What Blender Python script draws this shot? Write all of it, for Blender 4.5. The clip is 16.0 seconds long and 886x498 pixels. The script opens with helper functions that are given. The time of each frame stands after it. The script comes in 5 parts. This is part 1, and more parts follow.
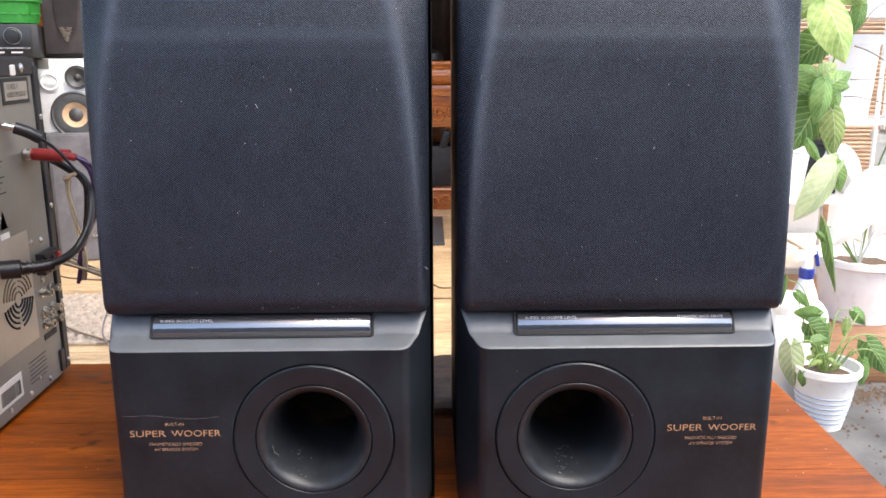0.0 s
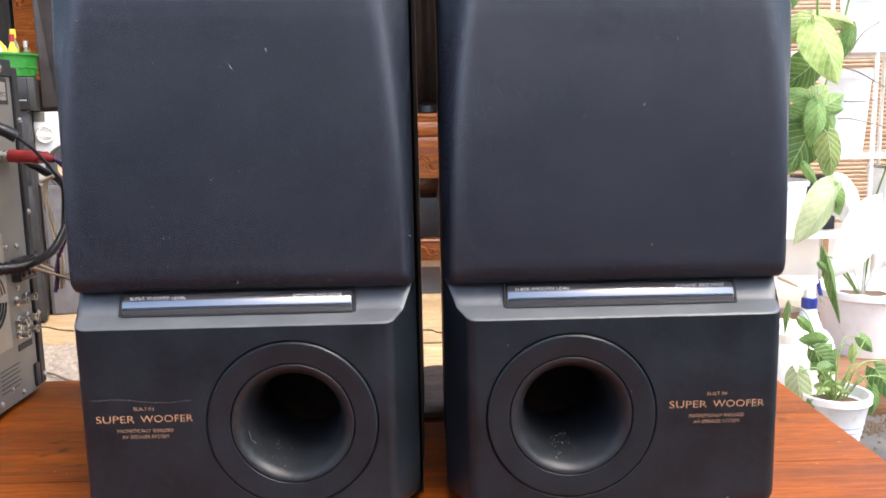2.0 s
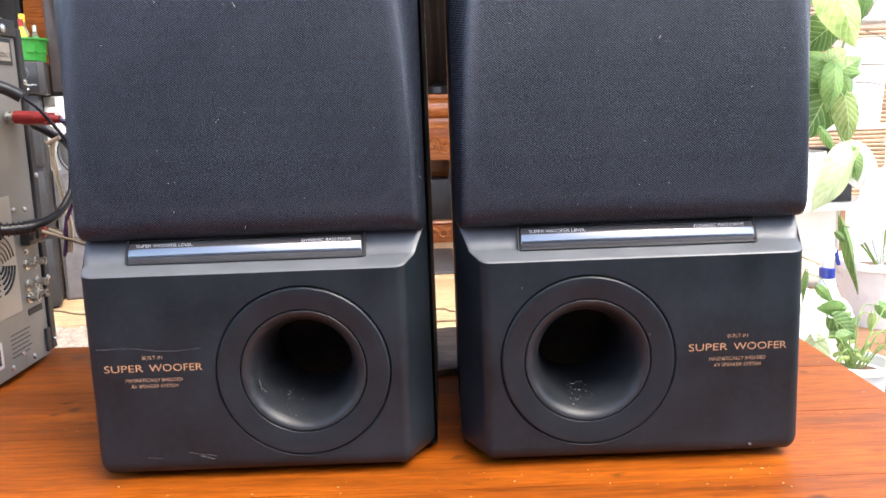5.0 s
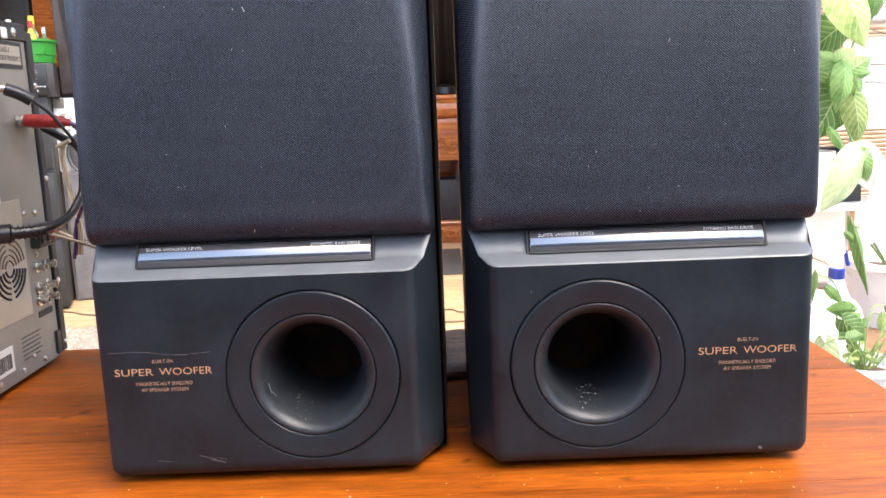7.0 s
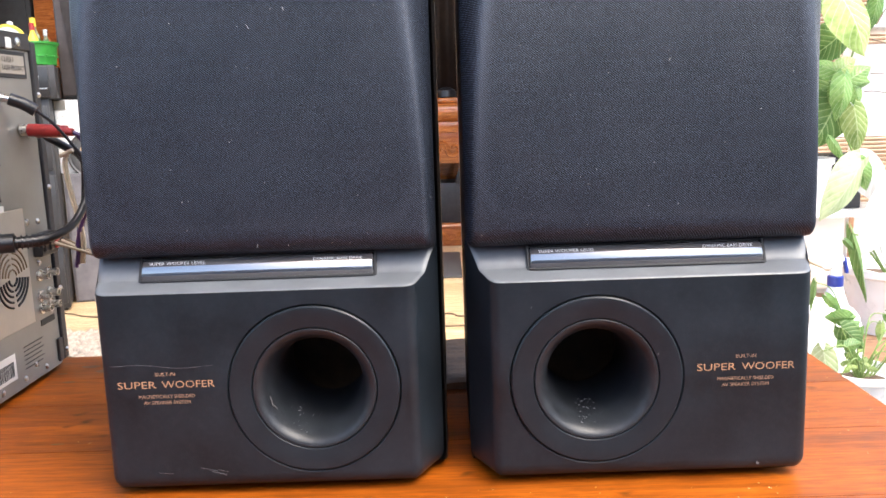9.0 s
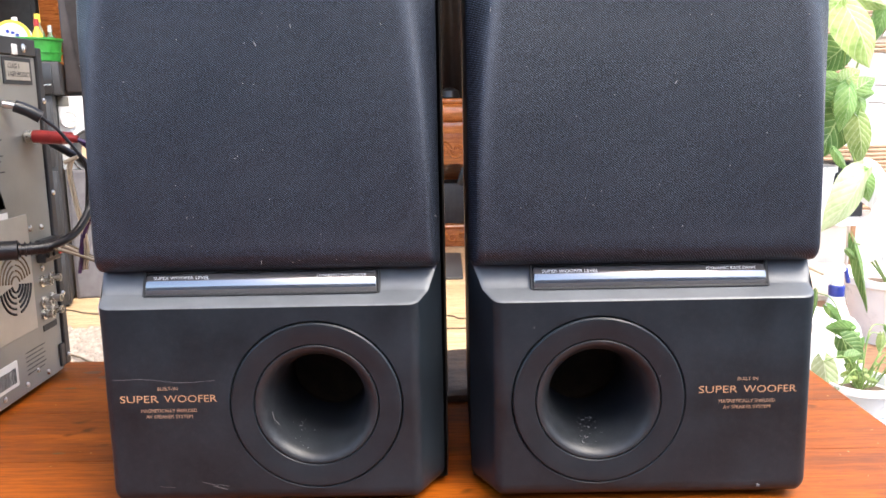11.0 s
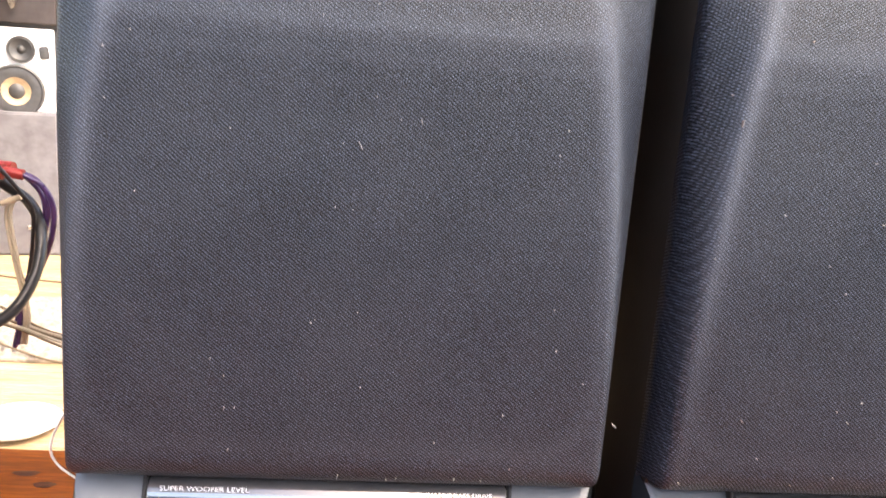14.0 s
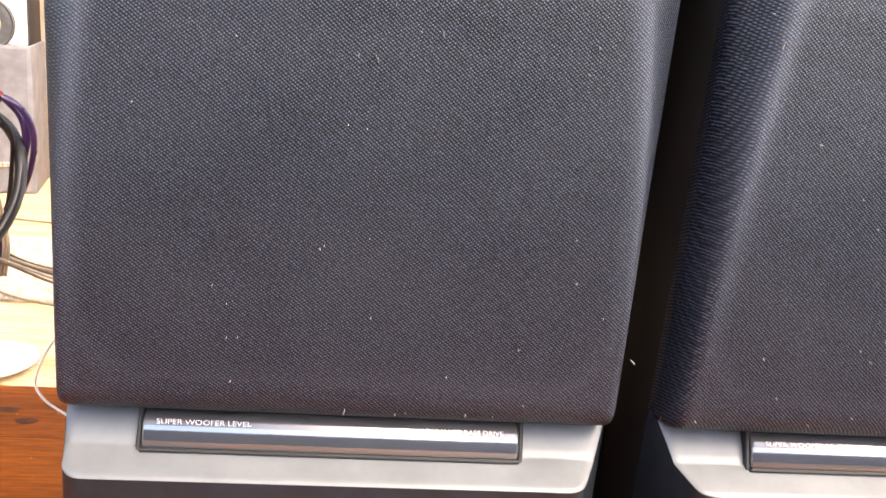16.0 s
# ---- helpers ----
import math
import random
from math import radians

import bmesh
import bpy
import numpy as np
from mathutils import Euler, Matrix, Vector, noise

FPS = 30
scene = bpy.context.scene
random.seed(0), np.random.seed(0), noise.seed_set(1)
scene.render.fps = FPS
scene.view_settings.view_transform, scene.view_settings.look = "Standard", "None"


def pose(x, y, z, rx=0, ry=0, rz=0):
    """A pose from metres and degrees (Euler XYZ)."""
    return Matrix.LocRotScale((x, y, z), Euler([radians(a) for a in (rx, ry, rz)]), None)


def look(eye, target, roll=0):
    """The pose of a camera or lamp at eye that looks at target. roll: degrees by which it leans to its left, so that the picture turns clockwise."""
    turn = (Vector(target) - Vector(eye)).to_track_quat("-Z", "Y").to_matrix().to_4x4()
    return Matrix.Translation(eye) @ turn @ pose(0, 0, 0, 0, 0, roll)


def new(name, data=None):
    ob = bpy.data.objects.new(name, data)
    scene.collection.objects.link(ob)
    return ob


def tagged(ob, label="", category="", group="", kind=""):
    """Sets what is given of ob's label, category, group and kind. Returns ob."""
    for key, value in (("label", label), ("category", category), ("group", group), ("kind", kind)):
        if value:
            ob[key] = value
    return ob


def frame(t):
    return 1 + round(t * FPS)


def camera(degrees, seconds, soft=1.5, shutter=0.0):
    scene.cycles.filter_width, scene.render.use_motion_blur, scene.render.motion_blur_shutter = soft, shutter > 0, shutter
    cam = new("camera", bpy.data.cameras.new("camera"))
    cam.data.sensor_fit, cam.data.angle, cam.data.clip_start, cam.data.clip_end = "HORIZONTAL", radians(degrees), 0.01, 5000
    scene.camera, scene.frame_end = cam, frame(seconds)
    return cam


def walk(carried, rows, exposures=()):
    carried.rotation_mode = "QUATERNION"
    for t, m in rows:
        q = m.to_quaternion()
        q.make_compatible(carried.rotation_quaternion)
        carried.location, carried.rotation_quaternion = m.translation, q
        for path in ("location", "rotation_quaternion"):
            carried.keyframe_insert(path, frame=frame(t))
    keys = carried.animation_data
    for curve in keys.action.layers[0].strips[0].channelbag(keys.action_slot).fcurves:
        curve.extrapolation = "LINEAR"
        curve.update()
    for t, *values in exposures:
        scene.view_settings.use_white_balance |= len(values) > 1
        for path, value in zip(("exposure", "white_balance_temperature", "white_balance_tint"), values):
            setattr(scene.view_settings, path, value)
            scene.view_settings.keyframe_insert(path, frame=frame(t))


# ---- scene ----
cam = camera(55.7, 16.0, 1.6, 0.4)
METRES, EYE, TILT, LEAN, TURN = 0.52, 0.37, 0.0, 0.0, -1.0
ROWS = [
    (0.0, 0.0, 0.0, 0.0, -0.06, -13.43, 0.23),
    (0.5, 0.0092, -0.0115, -0.028, 0.01, -12.57, 0.24),
    (1.0, 0.0095, -0.0099, -0.0462, -0.06, -10.86, 0.21),
    (1.5, 0.0106, -0.0039, -0.0684, -0.05, -9.55, 0.31),
    (2.0, 0.02, 0.0304, -0.1455, -0.24, -8.96, 1.18),
    (2.5, 0.0233, 0.0457, -0.192, -0.3, -8.87, 1.56),
    (3.0, 0.026, 0.0492, -0.2047, -0.19, -9.0, 1.76),
    (3.5, 0.0237, 0.0454, -0.2102, -0.12, -9.52, 1.93),
    (4.0, 0.0215, 0.046, -0.21, 0.01, -9.71, 1.99),
    (4.5, 0.0207, 0.0465, -0.2099, 0.18, -9.74, 2.0),
    (5.0, 0.0196, 0.0472, -0.2117, 0.48, -9.72, 2.09),
    (7.5, 0.0172, 0.0476, -0.2031, 0.99, -9.72, 2.22),
    (8.0, 0.0168, 0.0456, -0.1984, 0.98, -9.74, 2.14),
    (8.5, 0.0165, 0.0434, -0.1918, 0.98, -9.7, 2.04),
    (9.0, 0.0159, 0.0421, -0.1851, 0.98, -9.66, 1.92),
    (11.5, 0.0119, 0.046, -0.1452, 1.08, -9.98, 0.93),
    (12.0, 0.0087, 0.0405, -0.1054, 0.69, -11.2, 0.63),
    (12.5, -0.0462, 0.0856, 0.0158, -0.82, -12.14, 0.41),
    (13.0, -0.119, 0.2039, 0.0598, -0.44, -11.92, -0.58),
    (13.5, -0.1981, 0.4002, 0.0548, -0.66, -12.62, -2.61),
    (14.0, -0.2296, 0.4934, 0.0029, -3.12, -13.42, -4.05),
    (14.5, -0.2495, 0.5178, -0.0156, -3.99, -14.91, -5.02),
    (15.0, -0.2540, 0.5209, -0.0170, -4.22, -15.86, -5.39),
    (15.5, -0.2527, 0.5218, -0.0154, -4.30, -16.37, -5.38),
    (16.0, -0.2578, 0.5282, -0.0270, -4.43, -16.81, -5.45),
]
walk(cam, [(t, pose(0, 0, EYE, TILT, LEAN, TURN) @ pose(METRES * x, METRES * y, METRES * z, 90 + pitch, roll, yaw)) for t, x, y, z, yaw, pitch, roll in ROWS],
     exposures=[(0.0, 1.92, 6650, 10), (1.0, 1.92, 6650, 10), (2.0, 1.98, 6680, 10), (3.0, 2.28, 6700, 10), (5.0, 2.34, 6700, 10), (12.0, 2.38, 6700, 10), (12.5, 2.30, 6760, 11), (13.0, 2.43, 6900, 12), (14.0, 3.02, 7900, 13), (16.0, 3.0, 8000, 13)])

# ---- world, sun, sky ----
world = bpy.data.worlds.new("world")
scene.world = world
world.use_nodes = True
_nt = world.node_tree
_sky = _nt.nodes.new("ShaderNodeTexSky")
_sky.sky_type = "NISHITA"
_sky.sun_disc = False
_sky.sun_elevation = radians(62)
_sky.sun_rotation = radians(140)
_sky.air_density, _sky.dust_density = 1.0, 3.0
_nt.nodes["Background"].inputs["Strength"].default_value = 0.15
_nt.links.new(_sky.outputs["Color"], _nt.nodes["Background"].inputs["Color"])

sun = new("sun", bpy.data.lights.new("sun", "SUN"))
sun.data.energy, sun.data.angle, sun.data.color = 1.0, radians(30), (1.0, 0.96, 0.9)
sun.matrix_world = look((2.0, -1.4, 3.7), (0, 0, 0))


# ---- materials ----
def nodes_of(name):
    m = bpy.data.materials.new(name)
    m.use_nodes = True
    nt = m.node_tree
    return m, nt, nt.nodes["Principled BSDF"]


def add(nt, kind, **vals):
    n = nt.nodes.new(kind)
    for k, v in vals.items():
        n.inputs[k.replace("_", " ")].default_value = v
    return n


def coords(nt, scale=(1, 1, 1), source="Object"):
    tc = nt.nodes.new("ShaderNodeTexCoord")
    mp = nt.nodes.new("ShaderNodeMapping")
    mp.inputs["Scale"].default_value = scale
    nt.links.new(tc.outputs[source], mp.inputs["Vector"])
    return mp.outputs["Vector"]


def ramp(nt, fac, stops):
    r = nt.nodes.new("ShaderNodeValToRGB")
    e = r.color_ramp.elements
    while len(e) < len(stops):
        e.new(0.5)
    for el, (p, c) in zip(e, stops):
        el.position, el.color = p, (*c, 1)
    nt.links.new(fac, r.inputs["Fac"])
    return r.outputs["Color"]


def mixc(nt, fac, a, b, mode="MIX"):
    n = nt.nodes.new("ShaderNodeMix")
    n.data_type, n.blend_type = "RGBA", mode
    for i, v in ((0, fac), (6, a), (7, b)):
        if isinstance(v, (int, float)):
            n.inputs[i].default_value = v
        elif isinstance(v, tuple):
            n.inputs[i].default_value = (*v, 1)
        else:
            nt.links.new(v, n.inputs[i])
    return n.outputs[2]


def bump(nt, bsdf, height, strength, dist):
    b = nt.nodes.new("ShaderNodeBump")
    b.inputs["Strength"].default_value, b.inputs["Distance"].default_value = strength, dist
    nt.links.new(height, b.inputs["Height"])
    nt.links.new(b.outputs["Normal"], bsdf.inputs["Normal"])


def plain(name, col, rough=0.5, metal=0.0, var=0.25, scale=40.0, grain=600.0, relief=0.15, coat=0.0, gloss=0.5, dust=0.0):
    """A surface with blotches and fine grain around one colour."""
    m, nt, b = nodes_of(name)
    v = coords(nt)
    big = add(nt, "ShaderNodeTexNoise", Scale=scale, Detail=5.0, Roughness=0.6)
    fine = add(nt, "ShaderNodeTexNoise", Scale=grain, Detail=2.0)
    for n in (big, fine):
        nt.links.new(v, n.inputs["Vector"])
    lo, hi = tuple(c * (1 - var) for c in col), tuple(min(1, c * (1 + var)) for c in col)
    c1 = ramp(nt, big.outputs["Fac"], [(0.3, lo), (0.7, hi)])
    if dust:
        spots = add(nt, "ShaderNodeTexNoise", Scale=160.0, Detail=9.0, Roughness=0.8)
        nt.links.new(v, spots.inputs["Vector"])
        c1 = mixc(nt, ramp(nt, spots.outputs["Fac"], [(0.46, (0, 0, 0)), (0.78, (dust,) * 3)]), c1, (0.16, 0.165, 0.17))
    nt.links.new(c1, b.inputs["Base Color"])
    r = nt.nodes.new("ShaderNodeMapRange")
    r.inputs["To Min"].default_value, r.inputs["To Max"].default_value = max(0.02, rough - 0.1), min(1, rough + 0.1)
    nt.links.new(big.outputs["Fac"], r.inputs["Value"])
    nt.links.new(r.outputs["Result"], b.inputs["Roughness"])
    b.inputs["Metallic"].default_value = metal
    b.inputs["Coat Weight"].default_value = coat
    b.inputs["Specular IOR Level"].default_value = gloss
    if relief:
        bump(nt, b, fine.outputs["Fac"], relief, 0.0005)
    return m


def wood(name, dark, light, along="X", freq=14.0, rough=0.3, coat=0.0, knots=0.0, per=0.0, gloss=0.5):
    m, nt, b = nodes_of(name)
    s = {"X": (1.2, 16, 16), "Y": (16, 1.2, 16), "Z": (16, 16, 1.2)}[along]
    v = coords(nt, s)
    info = nt.nodes.new("ShaderNodeObjectInfo")
    off = nt.nodes.new("ShaderNodeVectorMath")
    off.operation = "MULTIPLY_ADD"
    nt.links.new(info.outputs["Random"], off.inputs[0])
    off.inputs[1].default_value = (37, 21, 13)
    nt.links.new(v, off.inputs[2])
    v = off.outputs["Vector"]
    n1 = add(nt, "ShaderNodeTexNoise", Scale=freq / 10, Detail=6.0, Roughness=0.65, Distortion=0.8)
    n2 = add(nt, "ShaderNodeTexNoise", Scale=freq, Detail=4.0, Roughness=0.7)
    for n in (n1, n2):
        nt.links.new(v, n.inputs["Vector"])
    c1 = ramp(nt, n1.outputs["Fac"], [(0.25, dark), (0.5, tuple((a + c) / 2 for a, c in zip(dark, light))), (0.75, light)])
    c2 = ramp(nt, n2.outputs["Fac"], [(0.40, (0.62, 0.56, 0.50)), (0.54, (1, 1, 1))])
    c = mixc(nt, 0.8, c1, c2, "MULTIPLY")
    n3 = add(nt, "ShaderNodeTexNoise", Scale=freq * 2.6, Detail=3.0, Roughness=0.6)
    nt.links.new(v, n3.inputs["Vector"])
    c = mixc(nt, 0.7, c, ramp(nt, n3.outputs["Fac"], [(0.36, (0.62, 0.56, 0.50)), (0.58, (1.08, 1.08, 1.08))]), "MULTIPLY")
    if knots:
        vk = coords(nt, (14, 22, 22))
        k = add(nt, "ShaderNodeTexNoise", Scale=1.6, Detail=2.0)
        nt.links.new(vk, k.inputs["Vector"])
        kf = ramp(nt, k.outputs["Fac"], [(0.66, (0, 0, 0)), (0.74, (knots,) * 3)])
        c = mixc(nt, kf, c, tuple(d * 0.35 for d in dark))
    if per:
        hs = nt.nodes.new("ShaderNodeHueSaturation")
        mr = nt.nodes.new("ShaderNodeMapRange")
        mr.inputs["To Min"].default_value, mr.inputs["To Max"].default_value = 1 - per, 1 + per
        nt.links.new(info.outputs["Random"], mr.inputs["Value"])
        nt.links.new(mr.outputs["Result"], hs.inputs["Value"])
        nt.links.new(c, hs.inputs["Color"])
        c = hs.outputs["Color"]
    nt.links.new(c, b.inputs["Base Color"])
    rr = nt.nodes.new("ShaderNodeMapRange")
    rr.inputs["To Min"].default_value, rr.inputs["To Max"].default_value = rough - 0.08, rough + 0.12
    nt.links.new(n1.outputs["Fac"], rr.inputs["Value"])
    nt.links.new(rr.outputs["Result"], b.inputs["Roughness"])
    b.inputs["Coat Weight"].default_value = coat
    b.inputs["Coat Roughness"].default_value = 0.15
    b.inputs["Specular IOR Level"].default_value = gloss
    bump(nt, b, n2.outputs["Fac"], 0.12, 0.0006)
    return m


def cloth():
    """Black stretched grille cloth: a diagonal open weave of grey threads, with dust."""
    m, nt, b = nodes_of("grille_cloth")
    tc = nt.nodes.new("ShaderNodeTexCoord")
    wob = add(nt, "ShaderNodeTexNoise", Scale=260.0, Detail=6.0, Roughness=0.75)
    nt.links.new(tc.outputs["Object"], wob.inputs["Vector"])
    shake = nt.nodes.new("ShaderNodeVectorMath")
    shake.operation = "MULTIPLY_ADD"
    nt.links.new(wob.outputs["Color"], shake.inputs[0])
    shake.inputs[1].default_value = (0.0014, 0.0014, 0.0014)
    nt.links.new(tc.outputs["Object"], shake.inputs[2])
    fields = []
    for sign in (1, -1):
        dot = nt.nodes.new("ShaderNodeVectorMath")
        dot.operation = "DOT_PRODUCT"
        nt.links.new(shake.outputs["Vector"], dot.inputs[0])
        k = 2 * math.pi / (0.00124 if sign == 1 else 0.00108)
        dot.inputs[1].default_value = (k * 0.64, k * 0.3, sign * k * 0.76) if sign == 1 else (k * 0.50, k * 0.2, -k * 0.86)
        s = nt.nodes.new("ShaderNodeMath")
        s.operation = "SINE"
        nt.links.new(dot.outputs["Value"], s.inputs[0])
        w = nt.nodes.new("ShaderNodeMath")
        w.operation = "MULTIPLY_ADD"
        nt.links.new(s.outputs[0], w.inputs[0])
        w.inputs[1].default_value, w.inputs[2].default_value = (0.5, 0.5) if sign == 1 else (0.36, 0.64)
        fields.append(w.outputs[0])
    mx = nt.nodes.new("ShaderNodeMath")
    mx.operation = "MULTIPLY"
    nt.links.new(fields[0], mx.inputs[0])
    nt.links.new(fields[1], mx.inputs[1])
    thread = ramp(nt, mx.outputs[0], [(0.06, (0.0009, 0.0013, 0.0022)), (0.34, (0.0086, 0.0120, 0.0196)), (0.82, (0.0350, 0.0480, 0.0750))])
    dust = add(nt, "ShaderNodeTexNoise", Scale=14.0, Detail=7.0, Roughness=0.7)
    nt.links.new(tc.outputs["Object"], dust.inputs["Vector"])
    df = ramp(nt, dust.outputs["Fac"], [(0.35, (0.0, 0.0, 0.0)), (0.85, (0.085, 0.085, 0.085))])
    fuzz = add(nt, "ShaderNodeTexNoise", Scale=900.0, Detail=3.0)
    nt.links.new(tc.outputs["Object"], fuzz.inputs["Vector"])
    ff = ramp(nt, fuzz.outputs["Fac"], [(0.3, (0.25, 0.25, 0.25)), (0.7, (1.7, 1.7, 1.7))])
    thread = mixc(nt, 1.0, thread, ff, "MULTIPLY")
    c = mixc(nt, df, thread, (0.13, 0.14, 0.165))
    # per-vertex tone mixes the cloth towards pale blue-grey
    pale_tone = nt.nodes.new("ShaderNodeAttribute")
    pale_tone.attribute_name = "pale_tone"
    c = mixc(nt, pale_tone.outputs["Fac"], c, (0.125, 0.148, 0.19))
    nt.links.new(c, b.inputs["Base Color"])
    b.inputs["Roughness"].default_value = 0.44
    gl = nt.nodes.new("ShaderNodeMapRange")
    gl.inputs["From Min"].default_value, gl.inputs["From Max"].default_value = 0.15, 0.8
    gl.inputs["To Min"].default_value, gl.inputs["To Max"].default_value = 0.2, 0.6
    nt.links.new(mx.outputs[0], gl.inputs["Value"])
    nt.links.new(gl.outputs["Result"], b.inputs["Specular IOR Level"])
    bump(nt, b, mx.outputs[0], 0.36, 0.0004)
    return m


def leafy(name, dark, light, vein):
    """Thin leaf: light midrib and side veins, blotched variegation, light passing through."""
    m, nt, b = nodes_of(name)
    tc = nt.nodes.new("ShaderNodeTexCoord")
    sep = nt.nodes.new("ShaderNodeSeparateXYZ")
    nt.links.new(tc.outputs["UV"], sep.inputs[0])
    ax = nt.nodes.new("ShaderNodeMath")
    ax.operation = "ABSOLUTE"
    nt.links.new(sep.outputs["X"], ax.inputs[0])
    w = nt.nodes.new("ShaderNodeMath")
    w.operation = "MULTIPLY_ADD"
    nt.links.new(ax.outputs[0], w.inputs[0])
    w.inputs[1].default_value = -0.35
    nt.links.new(sep.outputs["Y"], w.inputs[2])
    sc = nt.nodes.new("ShaderNodeMath")
    sc.operation = "MULTIPLY"
    nt.links.new(w.outputs[0], sc.inputs[0])
    sc.inputs[1].default_value = 44.0
    sn = nt.nodes.new("ShaderNodeMath")
    sn.operation = "SINE"
    nt.links.new(sc.outputs[0], sn.inputs[0])
    vf = ramp(nt, sn.outputs[0], [(0.86, (0, 0, 0)), (0.99, (0.7, 0.7, 0.7))])
    mid = ramp(nt, ax.outputs[0], [(0.0, (1, 1, 1)), (0.05, (0, 0, 0))])
    info = nt.nodes.new("ShaderNodeObjectInfo")
    nz = add(nt, "ShaderNodeTexNoise", Scale=45.0, Detail=5.0, Roughness=0.7)
    nt.links.new(tc.outputs["Object"], nz.inputs["Vector"])
    c = ramp(nt, nz.outputs["Fac"], [(0.32, dark), (0.7, light)])
    hs = nt.nodes.new("ShaderNodeHueSaturation")
    mr = nt.nodes.new("ShaderNodeMapRange")
    mr.inputs["To Min"].default_value, mr.inputs["To Max"].default_value = 0.75, 1.3
    nt.links.new(info.outputs["Random"], mr.inputs["Value"])
    nt.links.new(mr.outputs["Result"], hs.inputs["Value"])
    nt.links.new(c, hs.inputs["Color"])
    c = mixc(nt, vf, hs.outputs["Color"], vein)
    c = mixc(nt, mid, c, vein)
    nt.links.new(c, b.inputs["Base Color"])
    b.inputs["Roughness"].default_value = 0.42
    bump(nt, b, sn.outputs[0], 0.25, 0.0012)
    tr = nt.nodes.new("ShaderNodeBsdfTranslucent")
    nt.links.new(c, tr.inputs["Color"])
    ms = nt.nodes.new("ShaderNodeMixShader")
    ms.inputs[0].default_value = 0.35
    out = nt.nodes["Material Output"]
    nt.links.new(b.outputs[0], ms.inputs[1])
    nt.links.new(tr.outputs[0], ms.inputs[2])
    nt.links.new(ms.outputs[0], out.inputs["Surface"])
    return m


M_CLOTH = cloth()
M_BASE = plain("charcoal_plastic", (0.0092, 0.0136, 0.0182), 0.40, 0.0, 0.45, 22, 900, 0.2, 0.0, 0.27, 0.05)
M_BAND = plain("grey_satin_paint", (0.105, 0.113, 0.122), 0.46, 0.1, 0.12, 60, 1800, 0.1)
M_RING = plain("dark_port_plastic", (0.0086, 0.0130, 0.0175), 0.38, 0.0, 0.25, 30, 900, 0.18, 0.0, 0.30, 0.05)
M_TUBE = plain("charcoal_port_plastic", (0.0125, 0.0150, 0.0185), 0.42, 0.0, 0.3, 40, 900, 0.2, 0.0, 0.34, 0.10)
M_DARK = plain("black_recess", (0.008, 0.008, 0.009), 0.6, 0.0, 0.2)
M_CHROME = plain("polished_chrome", (0.28, 0.28, 0.285), 0.12, 0.95, 0.08, 6, 900, 0.03)
M_VINYL = plain("black_vinyl_board", (0.016, 0.014, 0.013), 0.5, 0.0, 0.4, 20, 500, 0.25)
M_RAWBOARD = plain("raw_chipboard", (0.20, 0.115, 0.06), 0.5, 0.0, 0.45, 90, 500, 0.3)
M_INSIDE = plain("dark_brown_inside", (0.10, 0.062, 0.034), 0.8, 0.0, 0.4, 60, 500, 0.3)
# darker copy of the bar's chrome, for bands that reflect dark surroundings
M_BARDIM = plain("dimmed_bar_mirror", (0.16, 0.15, 0.15), 0.12, 0.6, 0.1, 6, 900, 0.0, 0.3)
M_BARINK = plain("pale_grey_print", (0.55, 0.55, 0.56), 0.6, 0.0, 0.1, 400, 900, 0)
M_INKDIM = plain("worn_orange_print", (0.30, 0.19, 0.12), 0.6, 0.0, 0.25, 900, 900, 0)
M_INK = plain("orange_print", (0.38, 0.22, 0.12), 0.6, 0.0, 0.15, 400, 900, 0)
M_SCUFF = plain("scuffed_plastic", (0.10, 0.102, 0.106), 0.7, 0.0, 0.6, 500, 2000, 0.2)
M_CRUMB = plain("pale_sawdust", (0.55, 0.42, 0.24), 0.9, 0.0, 0.3, 300)
M_LINT = plain("pale_lint", (0.17, 0.165, 0.16), 0.9, 0.0, 0.3, 300)
M_TABLE = wood("varnished_orange_wood", (0.125, 0.026, 0.0018), (0.45, 0.112, 0.007), "X", 13, 0.42, 0.0, 0.8, 0.06, 0.28)
M_FLOOR = wood("pale_floor_wood", (0.48, 0.31, 0.15), (0.80, 0.62, 0.39), "X", 12, 0.42, 0.1, 0.0, 0.12)
M_CARVED = wood("carved_red_wood", (0.26, 0.060, 0.012), (0.66, 0.215, 0.045), "X", 10, 0.2, 0.5)
M_PANEL = plain("grey_painted_steel", (0.235, 0.225, 0.202), 0.42, 0.3, 0.16, 12, 900, 0.08)
M_PANEL2 = plain("pale_steel_plate", (0.40, 0.365, 0.31), 0.4, 0.35, 0.12, 22, 900, 0.08)
M_CASE = plain("black_case_steel", (0.03, 0.03, 0.032), 0.5, 0.2, 0.25, 30)
M_METAL = plain("nickel", (0.62, 0.60, 0.56), 0.28, 1.0, 0.15, 200, 900, 0)
M_RED = plain("red_plastic", (0.30, 0.022, 0.02), 0.38, 0.0, 0.25, 90)
M_BLACK = plain("black_rubber", (0.014, 0.014, 0.016), 0.33, 0.0, 0.25, 90)
M_PURPLE = plain("purple_cable", (0.05, 0.02, 0.085), 0.3, 0.0, 0.2, 90, 600, 0, 0.3)
M_WIRE = plain("beige_wire", (0.50, 0.42, 0.30), 0.45, 0.0, 0.2, 90)
M_BROWNWIRE = plain("brown_wire", (0.16, 0.11, 0.06), 0.5, 0.0, 0.2, 90)
M_PRINT = plain("black_print", (0.02, 0.02, 0.02), 0.6)
